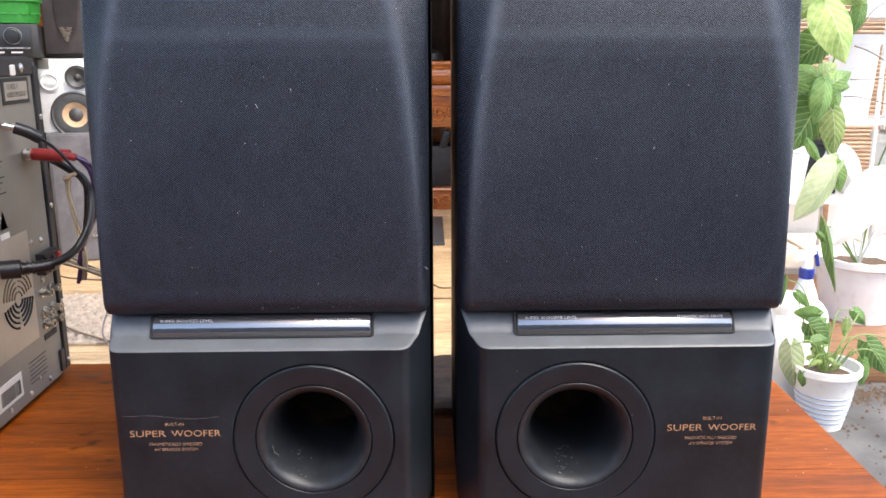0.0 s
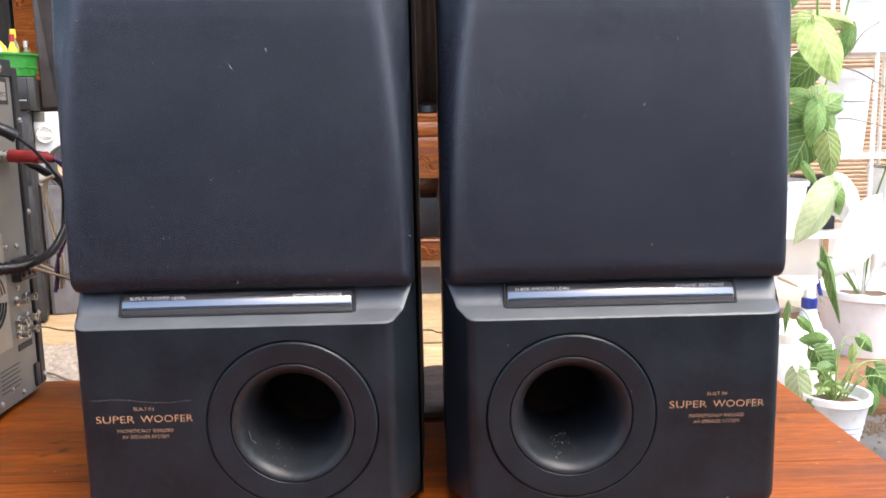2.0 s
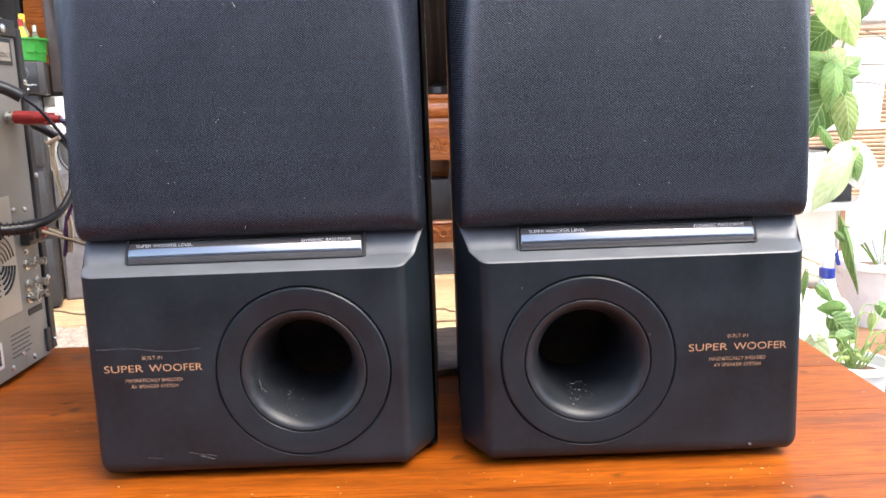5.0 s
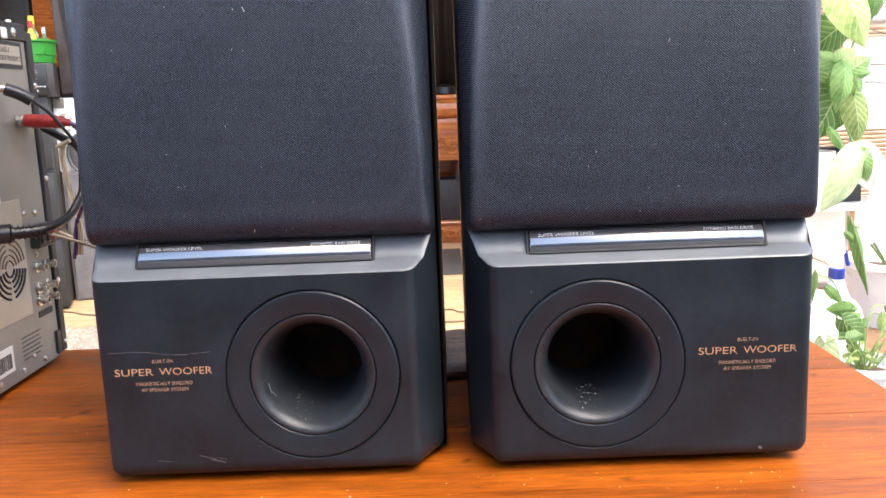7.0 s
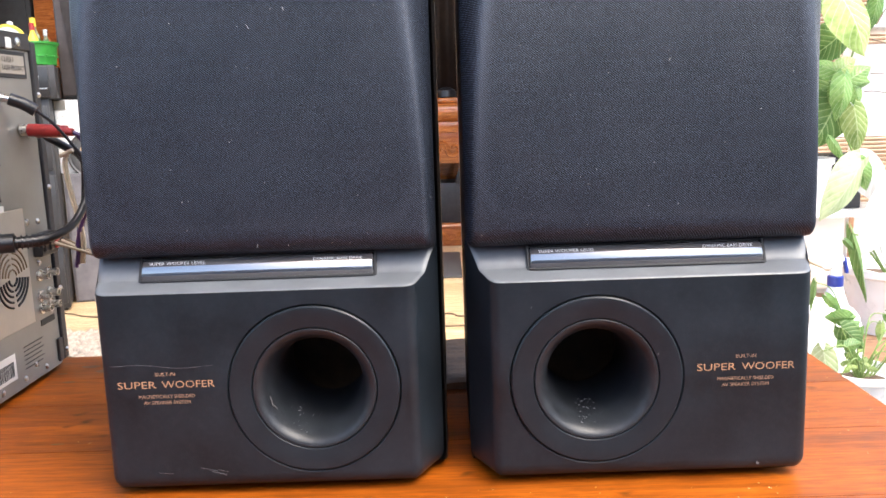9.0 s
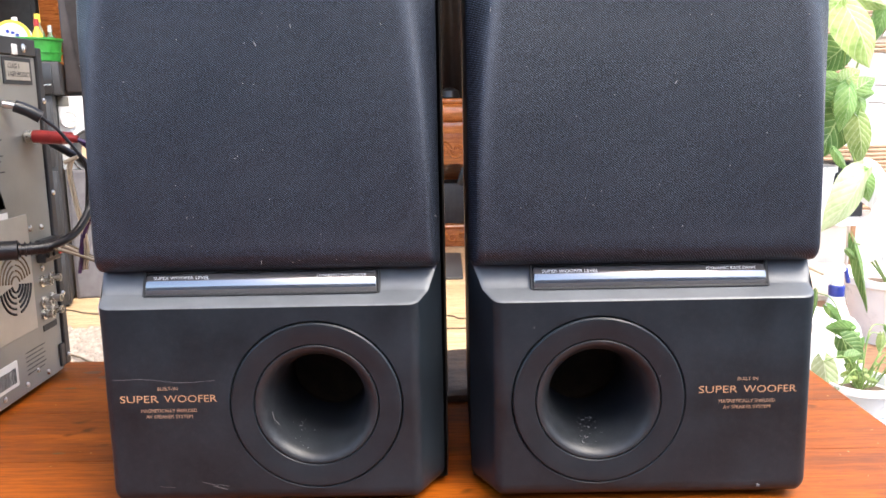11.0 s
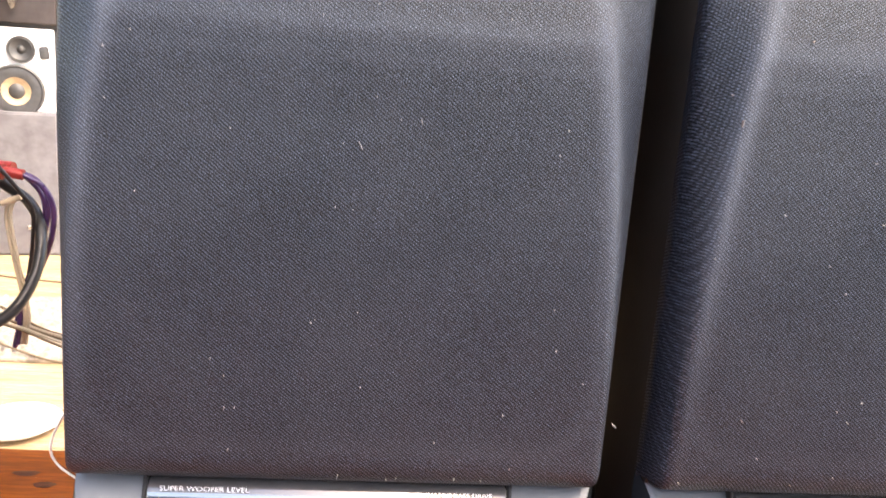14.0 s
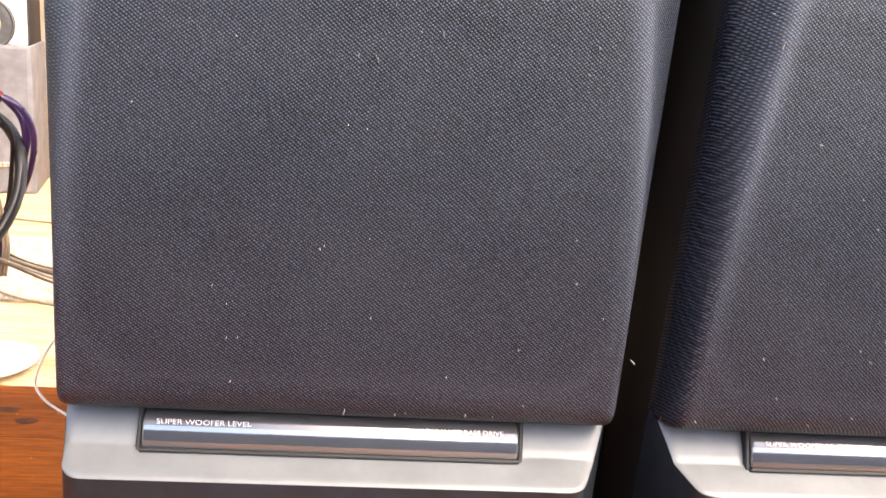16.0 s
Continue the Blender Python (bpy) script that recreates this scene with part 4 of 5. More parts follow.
part("notch", box(-0.114, -0.075, -0.002, 0.002, 0.228, 0.262, 0.001, 1), M_PANEL, sil)

top = thing("black_loudspeaker", pose(-1.272, 3.09, 0.3445, 0, 0, 10), "black loudspeaker with tapered grille and chrome badge", "loudspeaker")
part("box", box(-0.084, 0.128, 0.012, 0.24, 0, 0.52, 0.004), M_CASE, top)
part("grille", box(-0.080, 0.124, 0, 0.012, 0.012, 0.512, 0.006), M_DARKCLOTH, top, "dark cloth grille")
bm = bmesh.new()
tri = [bm.verts.new(c) for c in ((-0.075, -0.002, 0.50), (0.11, -0.002, 0.50), (0.028, -0.010, 0.10), (-0.028, -0.010, 0.10))]
bm.faces.new(tri)
bmesh.ops.solidify(bm, geom=bm.faces, thickness=0.01)
part("wedge", bm, M_DARKCLOTH, top)
bm = bmesh.new()
tri = [bm.verts.new(c) for c in ((-0.024, -0.022, 0.105), (0.022, -0.022, 0.105), (0.004, -0.016, 0.055), (-0.004, -0.016, 0.055))]
bm.faces.new(tri)
bmesh.ops.solidify(bm, geom=bm.faces, thickness=0.006)
part("badge", bm, M_METAL, top, "chrome wedge badge", smooth=False)

# rack with black amplifier and green basket
rack = thing("equipment_rack", pose(-1.462, 2.86, -0.3995, 0, 0, 20), "black equipment rack beside the loudspeaker tower", "rack")
part("body", box(-0.22, 0.142, 0.02, 0.34, 0.012, 0.745, 0.004), M_CASE, rack)
for k in range(3):
    part("drawer_front", box(-0.21, 0.136, 0.012, 0.02, 0.03 + k * 0.235, 0.25 + k * 0.235, 0.003), M_CASE, rack)
for fx in (-0.19, 0.10):
    for fy in (0.05, 0.30):
        part("foot", box(fx, fx + 0.03, fy, fy + 0.03, 0, 0.013), M_BLACK, rack)
mixer = thing("karaoke_amplifier", pose(-1.462, 2.86, 0.3457, 0, 0, 20), "black amplifier with knobs on the rack", "amplifier")
part("body", box(-0.21, 0.172, 0.012, 0.28, 0.0, 0.110, 0.003), M_CASE, mixer)
fp = part("front_plate", box(-0.205, 0.150, 0, 0.012, 0.004, 0.107, 0.002), M_BLACK, mixer, "glossy black front plate")
for kx, r in ((0.095, 0.026), (0.02, 0.02), (-0.05, 0.02)):
    kn = part("knob", moved(lathe([(r, 0), (r, 0.006), (r * 0.8, 0.008), (r * 0.75, 0.022), (0.0001, 0.023)], 28), pose(kx, 0, 0.072, 90, 0, 0)), M_BLACK, mixer)
    part("knob_ring", moved(lathe([(r * 1.05, 0.0), (r * 1.05, 0.003), (r * 0.96, 0.003)], 28), pose(kx, 0, 0.072, 90, 0, 0)), M_METAL, kn)
part("trim_line", box(-0.20, 0.145, -0.002, 0, 0.030, 0.035), M_METAL, mixer)
for k in range(6):
    part("caption_bar", box(-0.19 + k * 0.055, -0.155 + k * 0.055, -0.001, 0, 0.016, 0.021), M_PAPER, mixer, smooth=False)

bas = thing("plastic_basket", pose(-1.428, 2.99, 0.456), "bright green plastic basket full of small bottles", "basket")
part("tub", merge(*[lathe([(0.085, 0), (0.098, 0.004), (0.106, 0.07), (0.112, 0.074), (0.112, 0.080), (0.104, 0.080), (0.096, 0.008), (0.0001, 0.006)], 36)]), M_GREEN, bas)
for k in range(20):
    a = 2 * math.pi * k / 20
    part("slot", moved(box(0.0985, 0.1045, -0.011, 0.011, 0.030, 0.036, 0.001, 1), pose(0, 0, 0, 0, 0, math.degrees(a))), M_GREEN, bas)


def bottle(x, y, z, r, h, mat, cap, label):
    t = thing("small_bottle", pose(x, y, z), label, "bottle", "bottles in the basket")
    part("body", lathe([(0.0001, 0), (r, 0.002), (r, h * 0.6), (r * 0.45, h * 0.76), (r * 0.42, h * 0.84)], 20), mat, t)
    part("cap", lathe([(r * 0.5, h * 0.82), (r * 0.5, h), (0.0001, h * 1.01)], 16), cap, t)


bottle(-1.373, 2.945, 0.463, 0.017, 0.135, M_YELLOW, M_RED, "yellow bottle with a red cap")
bottle(-1.403, 3.02, 0.463, 0.020, 0.16, M_GLASS, M_YELLOW, "clear glass bottle with a yellow cap")
bottle(-1.453, 2.95, 0.463, 0.024, 0.115, M_PAPER, M_BLUEPL, "white tub bottle with a blue cap")
bottle(-1.483, 3.02, 0.463, 0.019, 0.15, M_RED, M_PAPER, "red bottle with a white cap")
bottle(-1.363, 3.02, 0.463, 0.015, 0.12, M_GLASS, M_METAL, "small glass bottle with a metal cap")

# round tub lying on its side in the basket
roll = thing("plastic_tub", pose(-1.455, 2.955, 0.535, 0, 0, 12), "white round tub with blue print lying in the basket", "tub")
part("body", moved(lathe([(0.0001, -0.03), (0.052, -0.03), (0.056, 0.028), (0.050, 0.034), (0.0001, 0.034)], 36), pose(0, 0, 0, 90, 0, 0)), M_PAPER, roll)
part("rim", moved(lathe([(0.054, 0.024), (0.060, 0.026), (0.060, 0.034), (0.050, 0.035)], 36), pose(0, 0, 0, 90, 0, 0)), M_YELLOW, roll, "yellow rim")
for k, (bx, bz, w) in enumerate(((0.004, 0.018, 0.012), (0.018, 0.010, 0.012), (0.030, -0.002, 0.010), (-0.012, 0.022, 0.012))):
    part("print_bar", moved(box(-w / 2, w / 2, -0.0006, 0.0004, -0.005, 0.005), pose(bx, -0.0345, bz, 0, 12 + 14 * k, 0)), M_BLUEPL, roll)

# rug and floor things
def rug():
    rnd = random.Random(6)
    t = thing("rug", pose(-1.0, 2.36, -0.3995), "beige knotted shag mat on the wooden floor", "rug")
    part("backing", box(-0.36, 0.36, -0.22, 0.22, 0, 0.012, 0.004), M_RUGBACK, t, "beige woven backing between the ribs")
    verts, faces = [], []
    for i in range(3000):
        row, along = rnd.randint(-9, 9) * 0.034 + rnd.gauss(0, 0.0035), rnd.uniform(-0.42, 0.42)
        x, y = along * 0.91 - row * 0.42, along * 0.42 + row * 0.91
        if abs(x) > 0.355 or abs(y) > 0.215:
            continue
        a, l, r = rnd.gauss(0.43, 0.5), rnd.uniform(0.008, 0.018), rnd.uniform(0.005, 0.009)
        c, s = math.cos(a), math.sin(a)
        k = len(verts)
        for u, w, h in ((-l, -r, 0.010), (l, -r, 0.010), (l, r, 0.010), (-l, r, 0.010), (-l * 0.5, 0, 0.012 + r * 1.3), (l * 0.5, 0, 0.012 + r * 1.6)):
            verts.append((x + u * c - w * s, y + u * s + w * c, h))
        faces += [(k, k + 1, k + 5, k + 4), (k + 1, k + 2, k + 5), (k + 2, k + 3, k + 4, k + 5), (k + 3, k, k + 4)]
    me = bpy.data.meshes.new("shag")
    me.from_pydata(verts, [], faces)
    for p in me.polygons:
        p.use_smooth = True
    me.materials.append(M_RUG)
    ob = new("shag", me)
    ob.parent = t
    ob["kind"] = "stuff"


rug()
dish = thing("plate", pose(-0.775, 1.80, -0.3995), "white round plate on the floor", "plate")
part("dish", lathe([(0.0001, 0.004), (0.05, 0.004), (0.066, 0.010), (0.082, 0.020), (0.083, 0.022), (0.066, 0.014), (0.05, 0.009), (0.0001, 0.008)], 40), M_WHITE, dish)
for nm, pts, r in (("floor_cable", [(-1.6, 2.42, -0.3965), (-1.10, 2.27, -0.372), (-0.94, 2.17, -0.374), (-0.80, 2.12, -0.388), (-0.6, 2.13, -0.3965), (-0.3, 2.50, -0.3965), (0.05, 2.54, -0.3965), (0.6, 2.55, -0.3965)], 0.003),
                   ("floor_cable", [(-1.7, 3.0, -0.3965), (-1.34, 2.88, -0.3965), (-1.2, 2.81, -0.3965), (-0.8, 2.75, -0.3965), (-0.2, 2.68, -0.3965), (0.0, 2.70, -0.3965), (0.06, 2.66, -0.3965), (0.3, 2.72, -0.3965)], 0.003)):
    ob = new(nm, finish(tube(pts, r, 8), nm))
    ob.data.materials.append(M_BROWNWIRE)
    tagged(ob, "thin dark cable lying on the wooden floor", "cable")
mat_ob = thing("floor_mat", pose(-0.02, 3.56, -0.3995), "dark grey rubber mat on the floor", "mat")
part("sheet", box(-0.14, 0.085, -0.28, 0.28, 0, 0.010, 0.003), M_RUBBER, mat_ob)

# carved console
con = thing("carved_console", pose(0.0, 4.06, -0.3995), "carved reddish wooden console with rounded top rail", "console")
part("plinth", box(-0.9, 0.55, 0.0, 0.45, 0, 0.10, 0.004), M_CARVED, con)
part("top_rail", moved(merge(tube([(-0.92, 0.0, 0.645), (-0.2, 0.0, 0.645), (0.57, 0.0, 0.645)], 0.05, 20)), pose(0, 0.05, 0)), M_CARVED, con, "rounded polished top rail")
part("top", box(-0.92, 0.57, 0.03, 0.48, 0.694, 0.712, 0.004), M_CARVED, con)
part("top_moulding", moved(tube([(-0.92, 0.0, 0.700), (-0.2, 0.0, 0.700), (0.57, 0.0, 0.700)], 0.014, 12), pose(0, 0.03, 0)), M_CARVED, con, "thin moulding under the top")
part("ledge", box(-0.90, 0.55, 0.010, 0.06, 0.548, 0.600, 0.003), M_CARVED, con)
part("plinth_bead", moved(tube([(-0.9, 0, 0), (-0.2, 0, 0), (0.55, 0, 0)], 0.010, 8), pose(0, -0.004, 0.098)), M_CARVED, con)
part("frieze", box(-0.9, 0.55, 0.03, 0.06, 0.40, 0.60, 0.004), M_CARVED, con, "carved frieze board")
part("back_board", box(-0.9, 0.55, 0.40, 0.43, 0.10, 0.65, 0.002), M_CARVED, con)
for sx in (-0.9, -0.42, 0.16, 0.51):
    part("upright", box(sx, sx + 0.04, 0.02, 0.44, 0.10, 0.65, 0.004), M_CARVED, con)
rnd = random.Random(2)
for row, (z0, r0, n) in enumerate(((0.048, 0.026, 27), (0.47, 0.040, 20))):
    for k in range(n):
        x = -0.86 + k * (1.38 / n) + 0.02
        scroll = [(x + r0 * (1 - 0.12 * j) * math.cos(j * 0.9 + (k % 2) * 3.14), -0.008 + (0.03 if row else 0), z0 + r0 * (1 - 0.12 * j) * math.sin(j * 0.9 + (k % 2) * 3.14)) for j in range(8)]
        part("scroll", tube(scroll, 0.009 if row == 0 else 0.012, 6, 3, 0.6), M_CARVED, con)
blk = thing("black_device", pose(0.0, 4.16, -0.2995), "black device standing inside the console", "device")
part("body", box(-0.22, 0.12, 0, 0.22, 0, 0.20, 0.006), M_CASE, blk)
part("bracket", moved(box(-0.02, 0.02, -0.02, 0.02, 0, 0.10, 0.008), pose(0.07, 0.02, 0.18, 0, 18, 0)), M_BLACK, blk)
bm = bmesh.new()
rows = []
for z in (-0.02, 0.5, 1.0, 1.85):
    rows.append([bm.verts.new((-0.85 + i * 0.0125, 0.02 * math.sin(i * 0.9) + 0.008 * math.sin(i * 0.37 + z), z)) for i in range(112)])
for a, b in zip(rows, rows[1:]):
    for k in range(111):
        bm.faces.new((a[k], a[k + 1], b[k + 1], b[k]))
bmesh.ops.solidify(bm, geom=bm.faces, thickness=0.004)
dr = new("drape", finish(bm, "drape", True, 80))
dr.data.materials.append(M_CURTAIN)
dr.matrix_world = pose(0, 4.54, 0.31)
tagged(dr, "dark brown pleated drape hanging behind the console", "drape")
vase = thing("ornament", pose(0.028, 4.20, 0.29), "small dark rounded ornament on the console", "ornament")
part("body", lathe([(0.0001, 0), (0.035, 0.003), (0.05, 0.03), (0.045, 0.06), (0.02, 0.075), (0.0001, 0.077)], 24), M_BLACK, vase)
# carved picture panel on the wall behind the rack
pan = thing("wall_carving", pose(-1.86, 4.56, 0.35), "carved red-brown wooden wall panel", "panel")
part("board", box(-0.255, 0.50, 0, 0.035, 0, 1.2, 0.004), M_CARVED, pan)
for k in range(56):
    x, z = -0.22 + 0.30 * rnd.random() ** 1.6, rnd.uniform(0.05, 1.15)
    r0 = rnd.uniform(0.02, 0.045)
    scroll = [(x + r0 * (1 - 0.11 * j) * math.cos(j * 0.9 + k), -0.004, z + r0 * (1 - 0.11 * j) * math.sin(j * 0.9 + k)) for j in range(8)]
    part("scroll", tube(scroll, 0.012, 6, 3, 0.6), M_CARVED, pan)
dark = thing("tall_cupboard", pose(-2.26, 4.555, -0.3995), "tall dark grey cupboard beside the wooden carving", "cupboard")
part("board", box(-0.13, 0.13, 0, 0.04, 0, 1.95, 0.003), M_CASE, dark)
part("door", box(-0.11, 0.11, -0.008, 0, 0.30, 1.80, 0.004), M_CASE, dark)


# ---- yard with plants ----
def leaf_mesh(length, width, curl, fold, seed, narrow=0.62):
    """A heart-shaped leaf hanging from the origin, its tip at -z, its face to -y."""
    rnd = random.Random(seed)
    bm = bmesh.new()
    uv = bm.loops.layers.uv.new("UVMap")
    ns, nw = 12, 5
    tw = rnd.uniform(-0.4, 0.4)
    rows, uvs = [], {}
    for i in range(ns + 1):
        s = i / ns
        w = width * 0.5 * max(0.02, math.sin(math.pi * min(1, max(0, s)) ** narrow)) ** 0.85 if 0 < i < ns else width * (0.12 if i == 0 else 0.004)
        row = []
        for k in range(-nw, nw + 1):
            u = k / nw
            lobes = -0.16 * length * (abs(u) ** 1.5) * max(0, 1 - s * 3.0)
            rip = 0.018 * length * math.sin(9 * s + 2.3 * u + seed) * abs(u)
            p = Vector((u * w, fold * abs(u) * w + curl * length * (s - 0.25) ** 2 + rip, -s * length - lobes))
            p.x += tw * 0.12 * length * s * s
            v = bm.verts.new(p)
            uvs[v] = (u, s)
            row.append(v)
        rows.append(row)
    for a, b in zip(rows, rows[1:]):
        for k in range(2 * nw):
            f = bm.faces.new((a[k], a[k + 1], b[k + 1], b[k]))
            for lp in f.loops:
                lp[uv].uv = uvs[lp.vert]
    for f in bm.faces:
        f.smooth = True
    return bm


LEAVES = {}


def leaf(parent, kind, mat, m, size, wide=1.0):
    """One leaf; alike leaves share a mesh."""
    key = (kind, mat.name)
    if key not in LEAVES:
        spec = {0: (0.10, 0.075, 0.35, 0.35), 1: (0.10, 0.062, 0.6, 0.5), 2: (0.10, 0.085, 0.2, 0.25), 3: (0.10, 0.040, 0.3, 0.5)}[kind]
        bm = leaf_mesh(*spec, seed=kind + 3)
        me = bpy.data.meshes.new("leaf")
        bm.to_mesh(me)
        bm.free()
        me.materials.append(mat)
        LEAVES[key] = me
    ob = new("leaf", LEAVES[key])
    ob.parent = parent
    k = size / 0.10
    ob.matrix_local = parent.matrix_world.inverted() @ m @ Matrix.Diagonal((k * wide, k, k, 1))
    return ob


def leaf_to(parent, kind, mat, x, y, z, tx, tz, width, lean=0.0, face=0.0):
    """A leaf from its stalk at (x, y, z) to its tip at (tx, tz), leaning and turning its face by degrees."""
    dx, dz_ = tx - x, tz - z
    size = math.hypot(dx, dz_)
    roll = math.degrees(math.atan2(-dx, -dz_))
    own = {0: 0.075, 1: 0.062, 2: 0.085, 3: 0.040}[kind]
    leaf(parent, kind, mat, pose(x, y, z, 0, roll, 0) @ pose(0, 0, 0, lean, 0, face), size, width / size * 0.10 / own)


def stem(parent, pts, r=0.0022, mat=None):
    return part("stem", moved(tube(pts, r, 6, 6, 0.6), parent.matrix_world.inverted()), mat or M_STEM, parent)


def pot(name, x, y, z, r, h, label, mat=M_WHITE, wave=0.0, base=0.62, stripes=0, group="white plant pots"):
    t = thing(name, pose(x, y, z), label, "plant pot", group)
    t0 = r * base
    prof = [(0.0001, 0), (t0, 0), (t0 + (r - t0) * 0.5, h * 0.45), (r * 0.96, h * 0.86), (r * 1.0, h * 0.88), (r * 1.05, h * 0.9), (r * 1.05, h), (r * 0.96, h), (r * 0.92, h * 0.84), (r * 0.6, h * 0.8)]
    part("shell", lathe(prof, 48, wave, 14), mat, t)
    part("soil", lathe([(r * 0.93, h * 0.82), (r * 0.4, h * 0.85), (0.0001, h * 0.84)], 24), M_SOIL, t)
    for k in range(stripes):
        zz = h * (0.14 + 0.085 * k)
        rr = t0 + (r - t0) * 0.5 * (zz / (h * 0.45)) if zz < h * 0.45 else t0 + (r - t0) * 0.5 + (r * 0.96 - t0 - (r - t0) * 0.5) * ((zz / h - 0.45) / 0.41)
        part("stripe", lathe([(rr + 0.0003, zz - 0.0022), (rr + 0.0011, zz), (rr + 0.0003, zz + 0.0022)], 48), M_BLUE, t)
    return t


# small striped pot with a leafy seedling
p1 = pot("plant_pot", 0.824, 1.625, -0.404, 0.067, 0.135, "small white pot with pale blue stripes on concrete", stripes=6)
pl1 = thing("pothos_plant", pose(0.824, 1.625, -0.285), "young green pothos growing in the striped pot", "plant")
rnd = random.Random(21)
for kind, mt, x, y, z, tx, tz, w, lean in (
        (3, M_LEAFDK, 0.763, 1.660, -0.126, 0.796, -0.163, 0.021, 0), (0, M_LEAFDK, 0.804, 1.640, -0.166, 0.758, -0.176, 0.035, 20), (0, M_LEAFDK, 0.788, 1.650, -0.174, 0.837, -0.170, 0.031, 15),
        (0, M_LEAFDK, 0.778, 1.620, -0.181, 0.832, -0.229, 0.047, 0), (2, M_LEAFDK, 0.818, 1.630, -0.183, 0.772, -0.224, 0.047, -10), (1, M_LEAFDK, 0.786, 1.610, -0.217, 0.825, -0.210, 0.028, 10)):
    leaf_to(pl1, kind, mt, x, y, z, tx, tz, w, lean, rnd.uniform(-15, 15))
    stem(pl1, [(0.815, 1.63, -0.285), (x * 0.6 + 0.326, y, z * 0.6 - 0.11), (x, y, z)], 0.0017)
for kind, mt, x, y, z, tx, tz, w, lean in (
        (1, M_LEAFDK, 0.900, 1.680, -0.173, 0.940, -0.208, 0.029, 0), (3, M_LEAF, 0.877, 1.660, -0.186, 0.877, -0.231, 0.019, 0), (0, M_LEAFDK, 0.913, 1.640, -0.229, 0.966, -0.300, 0.052, -8),
        (1, M_LEAFDK, 0.905, 1.630, -0.268, 0.919, -0.341, 0.031, 5), (0, M_LEAFPALE, 0.740, 1.610, -0.224, 0.759, -0.326, 0.051, 0), (1, M_LEAFDK, 0.761, 1.590, -0.276, 0.777, -0.318, 0.024, 0),
        (3, M_LEAFDK, 0.740, 1.660, -0.096, 0.737, -0.162, 0.014, 0), (3, M_LEAFDK, 0.802, 1.640, -0.241, 0.836, -0.266, 0.021, 0)):
    leaf_to(pl1, kind, mt, x, y, z, tx, tz, w, lean, rnd.uniform(-15, 15))
    stem(pl1, [(0.825, 1.63, -0.285), (x * 0.5 + 0.412, y, max(z, -0.25) * 0.7 - 0.06), (x, y, z)], 0.0017)
for k in range(16):
    a, r, h = rnd.uniform(0, 6.28), rnd.uniform(0.01, 0.045), rnd.uniform(0.005, 0.035)
    tip = (0.825 + r * math.cos(a), 1.625 + r * math.sin(a), -0.272 + h)
    leaf_to(pl1, 3, M_LEAF, *tip, tip[0] + rnd.uniform(-0.02, 0.02), tip[2] + rnd.uniform(-0.02, 0.012), rnd.uniform(0.008, 0.014), rnd.uniform(-30, 30))
    stem(pl1, [(0.825 + 0.3 * r * math.cos(a), 1.625 + 0.3 * r * math.sin(a), -0.285), tip], 0.0014)
for pts in ([(0.845, 1.63, -0.285), (0.868, 1.63, -0.225), (0.905, 1.64, -0.212), (0.960, 1.64, -0.222)], [(0.850, 1.63, -0.285), (0.880, 1.62, -0.240), (0.920, 1.62, -0.243), (0.945, 1.62, -0.275)],
            [(0.838, 1.63, -0.285), (0.850, 1.63, -0.235), (0.885, 1.65, -0.190), (0.905, 1.67, -0.175)]):
    stem(pl1, pts, 0.002)

# large pot with scalloped rim and white-leaved plant
pot("plant_pot", 1.188, 2.20, -0.354, 0.128, 0.175, "large white pot with a scalloped rim", wave=0.010, base=0.72)
pl2 = thing("caladium_plant", pose(1.205, 2.22, -0.20), "white-leaved caladium in the scalloped pot", "plant")
for kind, mt, x, y, z, tx, tz, w, lean in (
        (0, M_LEAFW, 1.011, 2.050, 0.117, 1.089, 0.001, 0.090, 0), (0, M_LEAFW, 1.120, 2.020, 0.054, 1.014, -0.127, 0.113, -5), (0, M_LEAFW, 1.235, 2.060, 0.040, 1.150, -0.110, 0.110, -5),
        (3, M_LEAFDK, 0.976, 2.000, -0.057, 1.031, -0.237, 0.028, 0), (3, M_LEAFDK, 0.959, 2.000, -0.074, 0.988, -0.103, 0.017, 0), (1, M_LEAFDK, 1.183, 2.100, 0.002, 1.170, -0.072, 0.058, 0), (1, M_LEAFDK, 1.160, 2.080, 0.170, 1.230, 0.155, 0.030, 0)):
    leaf_to(pl2, kind, mt, x, y, z, tx, tz, w, lean)
    stem(pl2, [(1.18, 2.21, -0.215), ((x + 1.16) / 2, (y + 2.22) / 2, (z - 0.2) / 2 + 0.03), (x, y, z)], 0.0035, M_WHITE if mt is M_LEAFW else None)

# white wire rack with hanging pots
wr = thing("wire_rack", pose(1.15, 2.42, -0.404), "white wire plant rack standing in the yard", "rack")
for px in (-0.16, 0.147, 0.32, 0.60):
    for py in (0.0, 0.28):
        part("post", moved(tube([(px, py, 0.0505 if py == 0 and px < 0.34 else 0), (px, py, 0.6), (px, py, 1.25)], 0.006, 8, 3), Matrix()), M_WHITE, wr)
for sz in (0.33, 0.56, 0.86):
    part("shelf", box(-0.17, 0.61, -0.01, 0.29, sz - 0.006, sz, 0.002), M_WHITE, wr, "white wire shelf board")
for k, (x, z, r, h) in enumerate(((1.075, -0.074, 0.085, 0.16), (1.265, 0.156, 0.072, 0.25), (1.52, 0.156, 0.10, 0.22), (1.46, -0.074, 0.10, 0.19), (1.34, 0.456, 0.10, 0.2))):
    pot("plant_pot", x, 2.53, z + 0.0, r, h, "white plastic pot on the wire rack", base=0.75)

